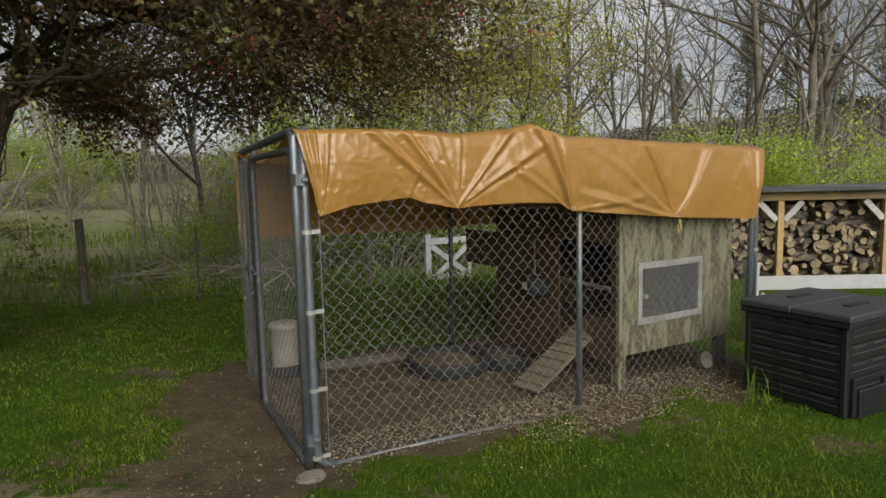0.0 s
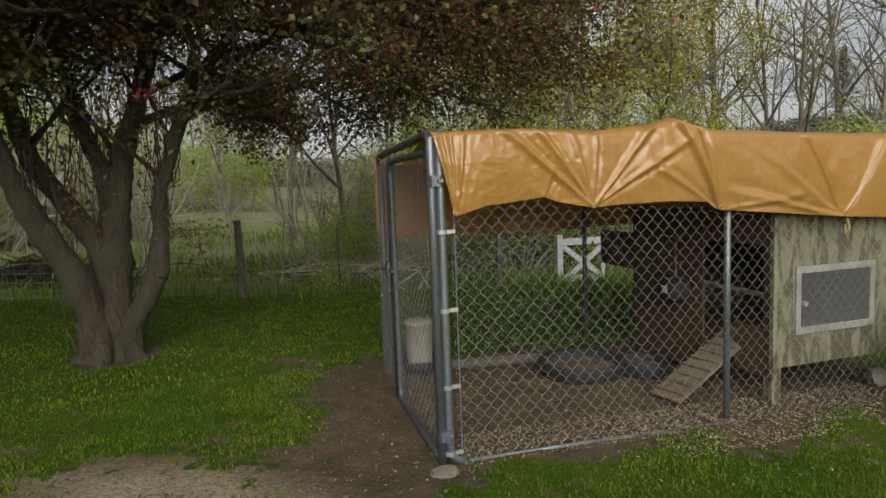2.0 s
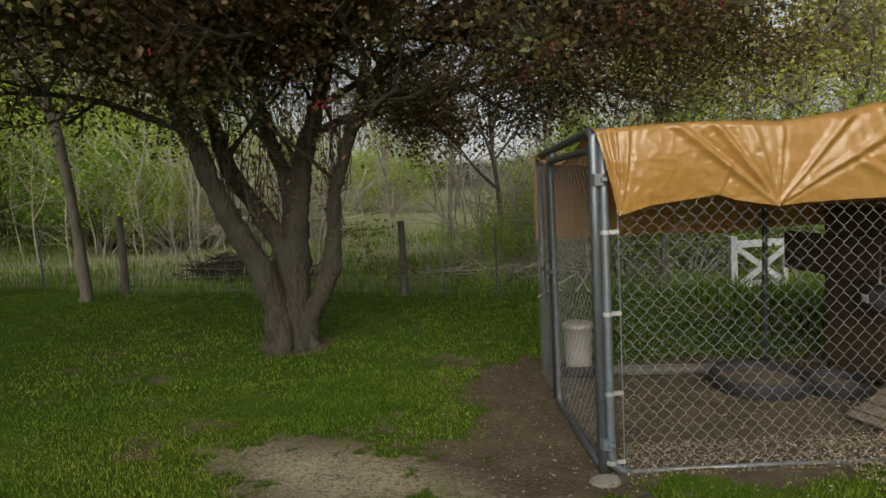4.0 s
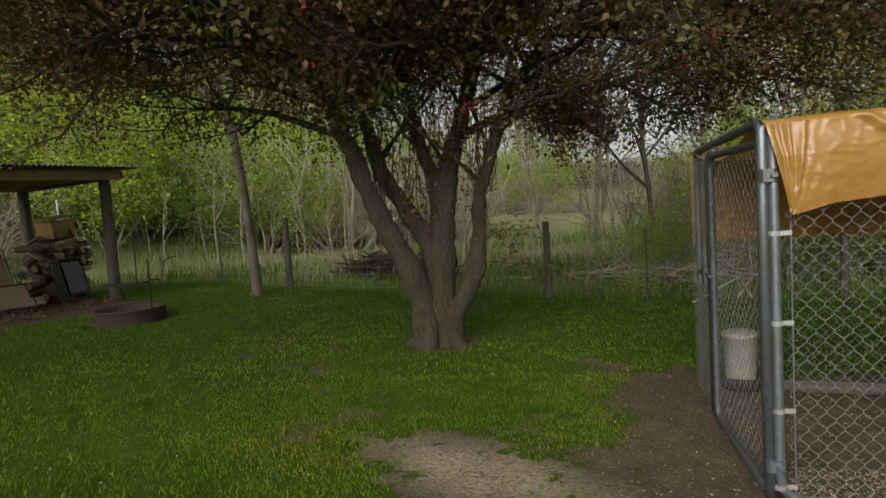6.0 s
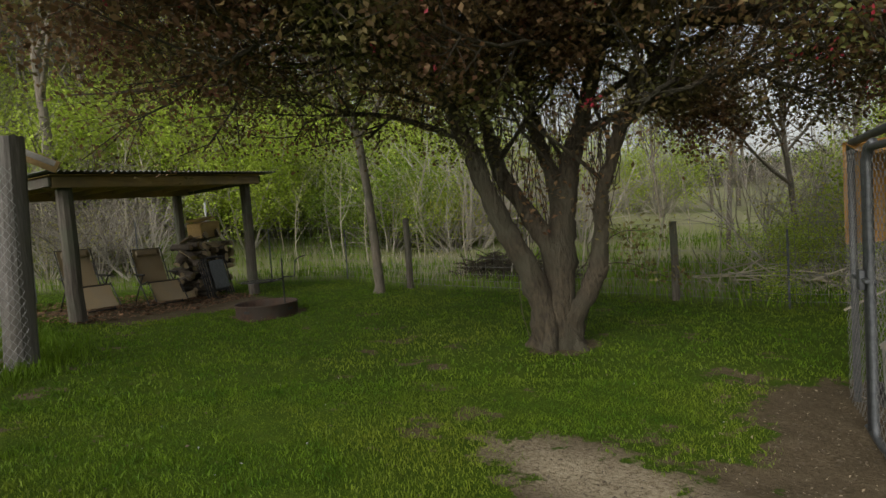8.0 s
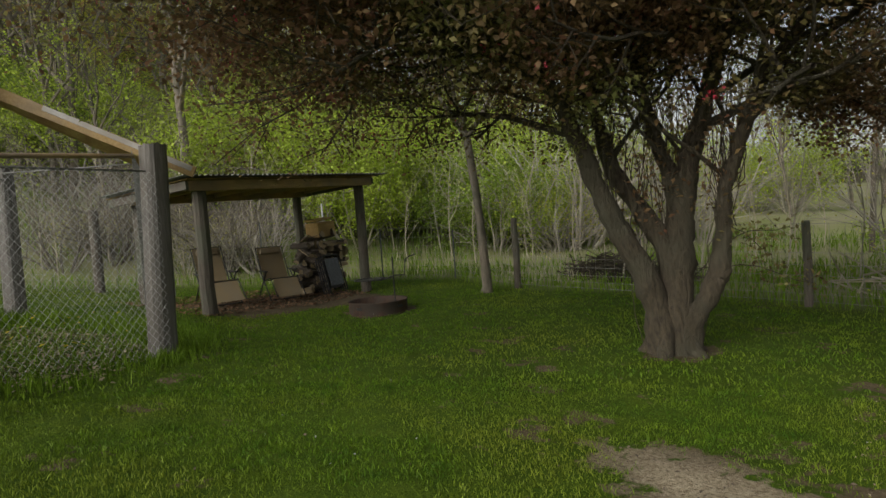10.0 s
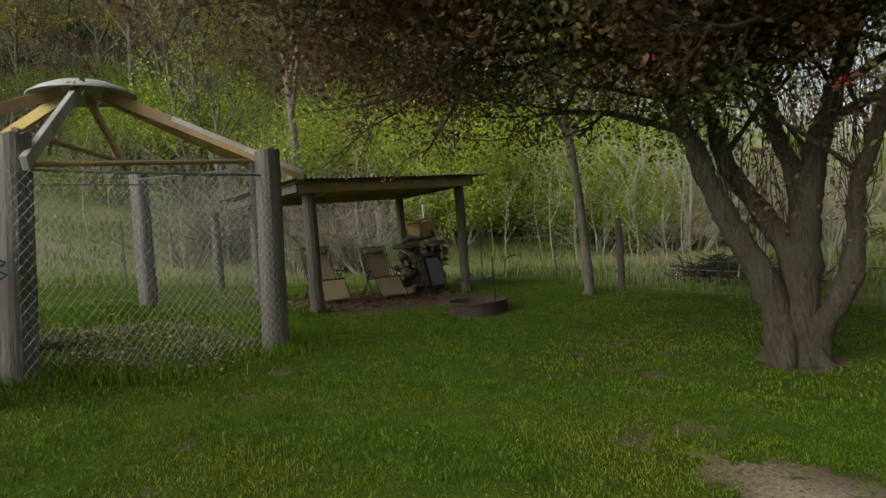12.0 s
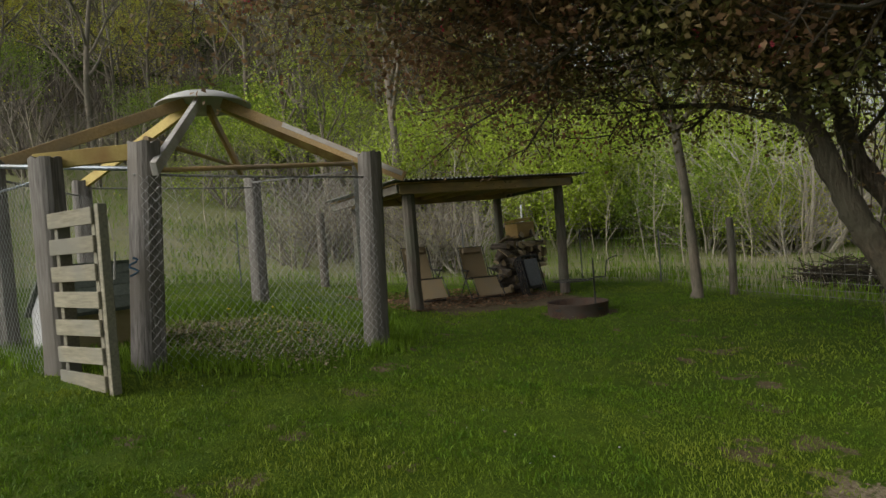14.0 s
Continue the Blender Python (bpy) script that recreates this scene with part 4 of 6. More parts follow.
    for a, reach, drop in ((-2.45, 3.4, 0.35), (-2.75, 4.3, 0.45), (3.05, 4.7, 0.45), (-1.9, 2.4, 0.3), (-0.25, 4.4, 0.75), (0.1, 4.6, 0.75), (-0.6, 3.9, 0.6), (-2.6, 4.6, 0.3), (2.75, 4.2, 0.5), (-2.2, 2.9, 0.4), (-2.95, 4.2, 0.35), (-2.5, 4.4, 0.2), (-0.4, 4.8, 0.55), (0.45, 4.4, 0.65), (-0.05, 3.4, 0.8), (-2.85, 3.0, 0.5), (-0.9, 3.2, 0.5), (0.2, 3.2, 0.9), (-0.3, 2.8, 0.8)):
        boughs.append((limbs[0 if abs(a) > 1.6 else 4][0][-2], a, reach, 0.05, drop))
    for k in range(16):
        boughs.append((limbs[k % 2][0][-3], -1.95 - 0.062 * k, 3.7 + 1.1 * ((k * 7) % 10) / 10, 0.03, -0.3 + 0.07 * ((k * 3) % 11)))
    for k in range(16):
        boughs.append((limbs[(2, 4)[k % 2]][0][-3], -0.95 + 0.085 * k, 3.6 + 1.3 * ((k * 7) % 10) / 10, 0.03, -0.3 + 0.075 * ((k * 3) % 11)))
    for k in range(30):
        fine, rads = limbs[(k * 5) % 6]
        i = int(len(fine) * (0.55 + 0.43 * rng.random()))
        boughs.append((fine[min(i, len(fine) - 1)], 2 * math.pi * rng.random(), 1.6 + 1.6 * rng.random(), 0.03, -1.6 - 1.2 * rng.random()))
    spec = [(7, 0.15, 0.01, 9, 0.40, 48), (4, 0.16, 0.10, 6, 0.55, 45), (3, 0.22, 0.05, 0, 0.5, 40)]
    def umbrella(q):
        """The room that the crown fills: its ragged underside and its reach."""
        left = min(1.0, max(0.0, -q.x - 0.8))
        low = 2.12 + (0.24 - 0.05 * left) * max(0.0, -q.y - 0.8) + 0.12 * left + 0.16 * math.sin(2.1 * q.x + 1.0) * math.sin(1.7 * q.y)
        return (q.z > low or math.hypot(q.x, q.y) < 1.2) and q.y > -3.2 - 0.9 * left and math.hypot(q.x, q.y) < 5.3 + 0.6 * left

    for start, a, reach, r, drop in boughs:
        d = Vector((math.cos(a), math.sin(a), 0.26 - drop * 0.35 + 0.22 * rng.random()))
        grow(rng, twigs, start, d, reach, max(r * 0.7, 0.022), 0, spec, tips, 6, umbrella)
    # water shoots round the trunks
    for k in range(120):
        fine, rads = limbs[int(rng.integers(0, 5))]
        i = int(len(fine) * (0.25 + 0.5 * rng.random()))
        p = fine[i] + Vector((rng.normal() * 0.05, rng.normal() * 0.05, 0))
        pts = [p]
        for j in range(6):
            pts.append(pts[-1] + Vector((rng.normal() * 0.045, rng.normal() * 0.045, 0.14 + 0.12 * rng.random())))
        twigs.tube(pts, [0.007 * (1 - 0.11 * j) for j in range(7)], 4, cap=False)
        if k % 5 == 0:
            tips += pts[4:]
    sprigs = []
    # low leafy sprigs on the side
    for s, e in (((0.48, -0.1, 1.05), (0.98, -0.3, 1.25)), ((0.46, -0.1, 0.85), (1.15, -0.35, 0.75)), ((0.5, -0.08, 1.2), (0.85, -0.2, 1.0))):
        s, e = Vector(s), Vector(e)
        pts = [s.lerp(e, k / 5) + Vector((0, 0, 0.05 * math.sin(k))) for k in range(6)]
        twigs.tube(pts, [0.008 - 0.001 * k for k in range(6)], 4, cap=False)
        sprigs += pts[2:]
    # leafy sprays that hang beside the trunks
    for k in range(46):
        s = Vector((0.75 + 0.5 * rng.random(), -0.5 + 0.7 * rng.random(), 2.35 + 0.4 * rng.random()))
        e = s + Vector((0.25 + 0.6 * rng.random(), 0.3 * rng.normal(), -0.15 - 0.4 * rng.random()))
        pts = [s.lerp(e, i / 5) + Vector((0, 0, 0.06 * math.sin(0.63 * i))) for i in range(6)]
        twigs.tube(pts, [0.008 - 0.001 * i for i in range(6)], 4, cap=False)
        sprigs += [p + Vector(rng.normal(size=3)) * 0.05 for p in pts[1:]]
    low = []
    for k in range(14):
        a = rng.random() * 6.28
        low.append(Vector((0.25 * math.cos(a), 0.22 * math.sin(a), 0)))
    for p in low[:6]:
        twigs.tube([p, p + Vector((p.x * 0.4, p.y * 0.4, 0.4)), p + Vector((p.x * 0.5, p.y * 0.5, 0.9))], [0.006, 0.005, 0.003], 4, cap=False)
    gnarl = []
    for q in wood.v:
        q = Vector(q)
        gnarl.append(tuple(q + noise.noise_vector(q * 6) * 0.022 + noise.noise_vector(Vector((q.x * 30, q.y * 30, q.z * 9))) * 0.009))
    wood.v = gnarl
    part("trunk", wood, BARK, tree, smooth=True)
    part("branchwork", twigs, BARK, tree, kind="stuff")
    pts = scatter(tips, 13, 0.12, rng)
    part("crown", leaves("crown", pts, 0.058, LEAF_RED, rng, 0.3, 0.6), LEAF_RED, tree)
    part("sprig_leaves", leaves("sprig_leaves", scatter(sprigs, 20, 0.085, rng), 0.052, LEAF_RED, rng), LEAF_RED, tree, kind="stuff")
    sel = scatter([tips[i] for i in rng.integers(0, len(tips), 420)], 12, 0.05, rng)
    part("blossom", leaves("blossom", sel, 0.032, BLOSSOM, rng, 0.3, 0.8), BLOSSOM, tree, "crimson flower buds")


build_crabapple()


# ---- other trees and brush ----
def tree_kind(name, seed, height, radius, spec, leaf, per, spread, size, label, bark=BARK_GREY, lean=(0, 0, 1), split=None, n=7):
    rng = np.random.default_rng(seed)
    t = thing(name, pose(0, 0, 0), label, "tree", "wild trees")
    s, tips = Shape(), []
    if split:
        pts = [Vector((0, 0, -0.2)), Vector((lean[0] * split * 0.5, lean[1] * split * 0.5, split * 0.5)), Vector((lean[0] * split, lean[1] * split, split))]
        s.tube(pts, (radius * 1.15, radius, radius * 0.85), 10, cap=False)
        for k, a in enumerate((0.4, 3.4, 5.0)):
            grow(rng, s, pts[-1], (math.cos(a) * 0.55, math.sin(a) * 0.55, 1), (height - split) * (1 - 0.12 * k), radius * 0.6, 0, spec, tips, n)
    else:
        grow(rng, s, (0, 0, -0.3), lean, height, radius, 0, spec, tips, n)
    part("trunk", s, bark, t, smooth=True)
    if leaf:
        part("crown", leaves("crown", scatter(tips, per, spread, rng), size, leaf, rng, 0.2, 0.7), leaf, t)
    return t


LEAFY = [(9, 0.06, 0.03, 20, 0.27, 58, 0.14), (5, 0.14, 0.08, 6, 0.5, 42, 0.15), (3, 0.2, 0.06, 3, 0.5, 38, 0.2), (2, 0.2, 0.03, 0, 0.5, 30)]
TALL = [(9, 0.05, 0.03, 13, 0.38, 42), (5, 0.12, 0.06, 5, 0.5, 40), (3, 0.18, 0.06, 3, 0.5, 38), (2, 0.2, 0.03, 0, 0.5, 30)]
SAP = [(7, 0.08, 0.04, 9, 0.36, 45), (3, 0.14, 0.08, 3, 0.5, 40), (2, 0.2, 0.05, 0, 0.5, 30)]
BUSH = [(4, 0.16, 0.05, 6, 0.55, 38), (3, 0.2, 0.05, 4, 0.5, 40), (2, 0.25, 0.0, 0, 0.5, 30)]


def shrub_kind(name, seed, height, stems, leaf, per, size, label, bark=TWIG, spread=0.16, fan=0.55):
    rng = np.random.default_rng(seed)
    t = thing(name, pose(0, 0, 0), label, "shrub", "wild shrubs")
    s, tips = Shape(), []
    for k in range(stems):
        a = 2 * math.pi * (k + rng.random()) / stems
        grow(rng, s, (0.25 * math.cos(a), 0.25 * math.sin(a), -0.15), (math.cos(a) * fan, math.sin(a) * fan, 1), height * (0.65 + 0.5 * rng.random()), 0.02 + 0.006 * height, 0, BUSH, tips, 5)
    part("stemwork", s, bark, t, kind="stuff")
    if leaf:
        part("foliage", leaves("foliage", scatter(tips, per, spread, rng), size, leaf, rng, 0.3, 0.75), leaf, t)
    return t


KINDS = {
    "yellow_a": tree_kind("young_tree", 21, 10.0, 0.11, LEAFY, LEAF_YELLOW, 13, 0.24, 0.085, "slender tree with fresh yellow-green leaves"),
    "yellow_b": tree_kind("young_tree", 22, 11.0, 0.12, LEAFY, LEAF_YELLOW, 13, 0.24, 0.085, "slender tree with fresh yellow-green leaves", lean=(0.12, 0.05, 1)),
    "bare_a": tree_kind("bare_tree", 23, 13.0, 0.16, TALL, None, 0, 0, 0, "leafless grey tree in early spring"),
    "bare_b": tree_kind("bare_tree", 24, 10.0, 0.12, TALL, None, 0, 0, 0, "leafless grey tree in early spring", lean=(-0.15, 0.1, 1)),
    "budding": tree_kind("budding_tree", 25, 9.0, 0.10, TALL, LEAF_LIME, 4, 0.22, 0.06, "grey tree just coming into leaf"),
    "lime_a": shrub_kind("green_shrub", 31, 3.2, 9, LEAF_LIME, 24, 0.088, "shrub in fresh lime-green leaf", spread=0.24),
    "lime_b": shrub_kind("green_shrub", 32, 2.4, 8, LEAF_LIME, 24, 0.075, "shrub in fresh lime-green leaf", fan=0.8, spread=0.22),
    "green_a": shrub_kind("green_shrub", 33, 2.2, 9, LEAF_GREEN, 18, 0.07, "low shrub in dull green leaf", fan=0.7),
    "brush_a": shrub_kind("bare_bush", 34, 2.8, 12, None, 0, 0, "tangled leafless grey-brown bush", bark=SCRUB),
    "brush_b": shrub_kind("bare_bush", 35, 2.0, 14, LEAF_YELLOW, 1, 0.06, "tangled grey bush with first leaves", fan=0.8),
    "sapling_a": tree_kind("bare_sapling", 51, 3.6, 0.022, SAP, None, 0, 0, 0, "thin pale leafless sapling", bark=STRAW, n=5),
    "sapling_b": tree_kind("bare_sapling", 52, 2.8, 0.018, SAP, LEAF_YELLOW, 1, 0.05, 0.05, "thin sapling with first leaves", bark=TWIG, lean=(0.2, 0.1, 1), n=5),
    "brush_pale": shrub_kind("bare_bush", 36, 2.4, 12, None, 0, 0, "tangled pale leafless bush", bark=TWIG, fan=0.5),
}


def conifer(seed):
    rng = np.random.default_rng(seed)
    t = thing("pine_tree", pose(0, 0, 0), "dark green pine on the far hill", "tree", "far pines")
    s = Shape().tube([(0, 0, -0.5), (0, 0, 7), (0, 0, 13)], (0.22, 0.14, 0.03), 7, cap=False)
    tips = []
    for k in range(90):
        z = 2.5 + 10.2 * k / 90
        a, r = k * 2.4, (13.2 - z) * 0.30 * (0.6 + 0.6 * rng.random())
        e = Vector((r * math.cos(a), r * math.sin(a), z - 0.1 * r))
        s.tube([(0, 0, z), e], (0.04, 0.01), 3, cap=False)
        tips += [e * f + Vector((0, 0, z * (1 - f))) for f in (0.45, 0.7, 0.9, 1.0)]
    part("trunk", s, BARK_GREY, t)
    part("crown", leaves("crown", scatter(tips, 14, 0.22, rng), 0.26, LEAF_DARK, rng, 0.3, 0.5), LEAF_DARK, t)
    return t


KINDS["pine"] = conifer(41)
USED = set()


def plant(kind, x, y, size=1.0, turn=0.0, sink=0.0, tall=1.0):
    src = KINDS[kind]
    m = pose(x, y, gz(x, y) - sink, 0, 0, turn) @ Matrix.Diagonal((size, size, size * tall, 1))
    if kind not in USED:
        USED.add(kind)
        src.matrix_basis = m
        return src
    base = src.matrix_basis.copy()
    src.matrix_basis = Matrix()
    c = copy_thing(src, m)
    src.matrix_basis = base
    return c


def plant_az(kind, az, r, *more, **kw):
    x, y, _ = at_az(az, r)
    return plant(kind, x, y, *more, **kw)


rng = np.random.default_rng(5)
# trees that can be told apart behind the run
for kind, az, r, size, turn in (("yellow_a", -3.2, 17.5, 1.05, 20), ("yellow_b", -8.5, 19, 0.95, 80), ("yellow_a", 3.0, 21, 0.95, 140), ("yellow_b", -11.5, 23, 1.0, 200), ("yellow_a", 6.5, 23, 0.9, 250), ("yellow_b", -0.5, 26, 1.0, 10),
                                ("bare_a", -27.6, 24, 1.05, 0), ("bare_a", -30.5, 25, 1.1, 130), ("bare_b", -19.0, 21, 0.85, 60), ("bare_b", -22.5, 24, 0.80, 170), ("bare_a", -36, 27, 1.0, 210), ("bare_b", -15.8, 24, 0.9, 300),
                                ("bare_b", 20.5, 13.0, 0.55, 40), ("bare_b", 26, 18, 0.6, 190), ("bare_b", 16, 18, 0.6, 15), ("budding", 12, 19, 0.7, 280), ("bare_a", 27, 34, 0.5, 30), ("bare_b", 31, 30, 0.7, 90), ("budding", 36, 38, 0.7, 200)):
    plant_az(kind, az, r, size, turn)
# bushes and thin saplings right behind the fence
for az, out, kind, size in ((19.6, 1.2, "lime_b", 0.40), (19.5, 1.6, "sapling_b", 0.8), (17.5, 1.6, "brush_b", 0.7), (15, 2.2, "brush_b", 0.8), (27, 3.2, "sapling_b", 0.9), (24.5, 2.6, "sapling_a", 0.7), (31, 5.5, "sapling_a", 0.7),
                            (11, 2.0, "brush_b", 0.8), (8, 2.6, "lime_b", 0.8), (5, 2.0, "green_a", 0.9), (2, 3.0, "brush_a", 0.9), (-1, 2.4, "green_a", 0.8), (-4, 3.5, "lime_b", 0.8), (-8, 3.0, "green_a", 0.9), (-12, 4.0, "brush_b", 1.0), (-16, 4.5, "brush_b", 1.0),
                            (13, 4.5, "brush_pale", 0.9), (18, 4.5, "sapling_a", 1.0), (22, 5.5, "brush_pale", 0.9), (25, 7, "sapling_b", 1.1), (16, 6, "lime_b", 0.7), (29, 9, "sapling_a", 0.8), (34, 9, "sapling_b", 0.8)):
    x, y, _ = at_az(az, 1)
    plant_az(kind, az, 1 - float(beyond_fence(x, y)) + out, size, 77 * az)
for k in range(46):
    az = 30 + 88 * (k + rng.random()) / 46
    x, y, _ = at_az(az, 1)
    out = 1.5 + 5 * rng.random()
    plant_az(("sapling_a", "sapling_b", "sapling_a")[k % 3], az, 1 - float(beyond_fence(x, y)) + out, (0.55 if k % 3 == 2 else 0.8) + 0.4 * rng.random(), 360 * rng.random())
# bright thickets on the slope
for k in range(126):
    az = (50 + 46 * rng.random()) if k % 8 else (96 + 25 * rng.random())
    r = (18.5 if az < 88 else 22) + (24 if az < 88 else 12) * rng.random() ** 1.1
    plant_az((("lime_a", "lime_b", "sapling_a", "lime_b", "green_a", "brush_b") if az < 80 else ("brush_a", "lime_b", "budding", "brush_a", "green_a", "bare_b"))[k % 6], az, r, 0.7 + 0.6 * rng.random(), 360 * rng.random())
for k in range(90):
    az = -38 + 88 * rng.random()
    r = 19 + 25 * rng.random()
    if 22 < az < 36 and r < 27:
        continue
    plant_az(("brush_b", "brush_pale", "sapling_b", "sapling_a", "lime_b")[k % 5] if az > -5 else ("brush_pale", "brush_a", "brush_b")[k % 3], az, r, 0.9 + 0.6 * rng.random(), 360 * rng.random())
for az, r, s in ((-25.8, 17, 1.1), (-28.5, 19, 0.9)):
    plant_az("lime_a", az, r, s * 0.78, 50 * az)
# dry grey thicket behind the pen and the shed
for k in range(26):
    plant_az(("brush_pale", "brush_a", "brush_b")[k % 3], 76 + 17 * rng.random(), 15.5 + 4 * rng.random(), 0.45 + 0.3 * rng.random(), 360 * rng.random())
# woods up the hills
for k in range(330):
    az = (47 + 78 * rng.random()) if k % 6 < 4 else (-42 + 92 * rng.random())
    r = 30 + 76 * rng.random()
    if 20 < az < 50 and r < 38:
        continue
    plant_az(("bare_a", "bare_b", "budding", "yellow_a", "bare_a", "budding")[k % 6], az, r, 0.7 + 0.5 * rng.random(), 360 * rng.random())
for k in range(9):
    plant_az("pine", -40 + 30 * rng.random(), 80 + 40 * rng.random(), 0.6 + 0.4 * rng.random(), 360 * rng.random())


# ---- the young tree by the fence ----
def build_young():
    rng = np.random.default_rng(77)
    t = thing("young_fruit_tree", pose(-9.09, 5.88, gz(-9.09, 5.88) - 0.05), "young grey tree forking at head height", "tree")
    s, tips = Shape(), []
    fork = Vector((-0.10, -0.12, 2.75))
    s.tube([(0.0, 0.0, 0), (0.02, 0.02, 0.15), (0.0, 0, 0.8), (-0.03, -0.04, 1.7), fork], (0.12, 0.088, 0.078, 0.072, 0.072), 12, cap=False)
    sp = [(6, 0.10, 0.04, 6, 0.45, 42), (4, 0.16, 0.03, 4, 0.5, 40), (3, 0.2, 0.0, 0, 0.5, 30)]
    for d, ln in (((-0.5, -0.6, 1), 2.6), ((0.55, 0.65, 1), 2.6), ((0.1, -0.1, 1), 2.0)):
        grow(rng, s, fork, d, ln, 0.05, 0, sp, tips, 8)
    part("trunk", s, BARK_GREY, t, smooth=True)
    part("crown", leaves("crown", scatter(tips, 3, 0.1, rng), 0.05, LEAF_RED, rng), LEAF_RED, t)


build_young()

# undergrowth of the far woods
rng = np.random.default_rng(9)
p = strewn(rng, 26000, -44, 124, 27, 112, lambda x, y, g: ~((np.degrees(np.arctan2(-x, y)) > 20) & (np.degrees(np.arctan2(-x, y)) < 50) & (np.hypot(x, y) < 58)))
tagged(new("woodland_scrub", blades("woodland_scrub", p, 1.5, 0.10, SCRUB, rng, 0.5)), "grey-brown leafless undergrowth on the hills", "scrub", kind="stuff")
p = strewn(rng, 22000, -44, 124, 27, 112, lambda x, y, g: np.sin(0.21 * x + 0.13 * y) * np.sin(0.17 * y - 0.11 * x) + 0.6 * g.random(len(x)) > 0.45)
p = p[~((np.degrees(np.arctan2(-p[:, 0], p[:, 1])) > 18) & (np.degrees(np.arctan2(-p[:, 0], p[:, 1])) < 52) & (np.hypot(p[:, 0], p[:, 1]) < 62))]
p = p.repeat(7, 0) + rng.normal(size=(7 * len(p), 3)) * (0.6, 0.6, 0.4)
p[:, 2] += 0.9
tagged(new("woodland_leafage", leaves("woodland_leafage", p, 0.30, LEAF_WOODS, rng, 0.3, 0.8)), "first green leaves in the undergrowth", "scrub", kind="stuff")

# tall weeds, dry stalks and long grass along the fence
rng = np.random.default_rng(8)
p = strewn(rng, 62000, -40, 122, 7, 20, lambda x, y, g: (np.abs(beyond_fence(x, y) - 0.15) < 0.5 * g.random(len(x))))
tagged(new("long_grass", blades("long_grass", p, 0.27, 0.014, BLADE_TALL, rng, 0.7)), "long green grass left along the fence", "grass", kind="stuff")
p = strewn(rng, 75000, -40, 122, 8, 26, lambda x, y, g: (beyond_fence(x, y) > 0.4) & (g.random(len(x)) < 0.5 + 0.5 * np.sin(0.9 * x + 0.4 * y) * np.sin(0.7 * y - 0.5 * x)))
tagged(new("wild_grass", blades("wild_grass", p, 0.20, 0.02, BLADE_TALL, rng, 0.8)), "rough green meadow grass", "grass", kind="stuff")
p = strewn(rng, 24000, -30, 122, 8, 24, lambda x, y, g: (beyond_fence(x, y) > 0.7) & (g.random(len(x)) < np.where(np.degrees(np.arctan2(-x, y)) > 86, 0.06, 0.8)) & (g.random(len(x)) < 0.45 + 0.5 * np.sin(1.1 * x - 0.8 * y)))
tagged(new("dry_stalks", blades("dry_stalks", p, 0.24, 0.010, STRAW, rng, 0.5)), "pale dry stalks of last year's weeds", "dry grass", kind="stuff")

# ---- the wire fence ----


def build_fence():
    f = thing("wire_fence", pose(0, 0, 0), "woven-wire field fence on weathered posts", "fence", kind="structure")
    wood = [(-4.76, 8.08, 1.13, 0.055), (-9.08, 6.56, 1.26, 0.06), (-1.2, 9.80, 0.95, 0.05), (-13.0, 0.03, 1.5, 0.09), (7.0, 13.0, 1.2, 0.06)]
    for x, y, h, r in wood:
        part("post", Shape().tube([(x, y, gz(x, y) - 0.1), (x + 0.01, y, gz(x, y) + h * 0.5), (x, y, gz(x, y) + h), (x, y, gz(x, y) + h + 0.012)], (r * 1.05, r, r * 0.95, r * 0.6), 12), WOOD_POST, f, smooth=False)
    for x, y, h in ((-3.35, 8.36, 1.02), (-11.32, 6.60, 1.07), (-12.47, 5.44, 1.10), (-13.65, 3.15, 1.39), (-12.1, 1.2, 1.2), (-12.13, -1.50, 1.30), (-6.9, 7.35, 0.9)):
        z = gz(x, y)
        part("stake", Shape().box(x - 0.014, x + 0.014, y - 0.005, y + 0.005, z - 0.1, z + h, 0.002).box(x - 0.005, x + 0.005, y - 0.02, y - 0.006, z - 0.1, z + h, 0.002), STEEL_DARK, f)
    z = gz(-13.4, 4.43)
    part("stake", Shape().box(-13.42, -13.38, 4.41, 4.45, z - 0.1, z + 1.30, 0.003), WOOD_POST, f)
    part("stake", Shape().tube([(-13.45, 4.50, z - 0.1), (-13.45, 4.50, z + 1.72)], 0.022, 8), WHITE, f, "white plastic stake")
    for a, b in zip(FENCE[4:-1], FENCE[5:]):
        s = Shape()
        a, b = Vector(a), Vector(b)
        n = max(1, int((b - a).length / 0.16))
        hs = (0.08, 0.18, 0.29, 0.42, 0.56, 0.72, 0.90, 1.10)
        for h in hs:
            s.tube([(*a.lerp(b, t), gz(*a.lerp(b, t)) + h) for t in (0, 0.25, 0.5, 0.75, 1)], 0.0030, 3, cap=False)
        for k in range(n):
            q = a.lerp(b, (k + 0.5) / n)
            z = gz(*q)
            s.tube([(*q, z + hs[0]), (*q, z + hs[-1])], 0.0026, 3, cap=False)
        part("wire", s, WIRE_DARK, f, kind="stuff")


build_fence()


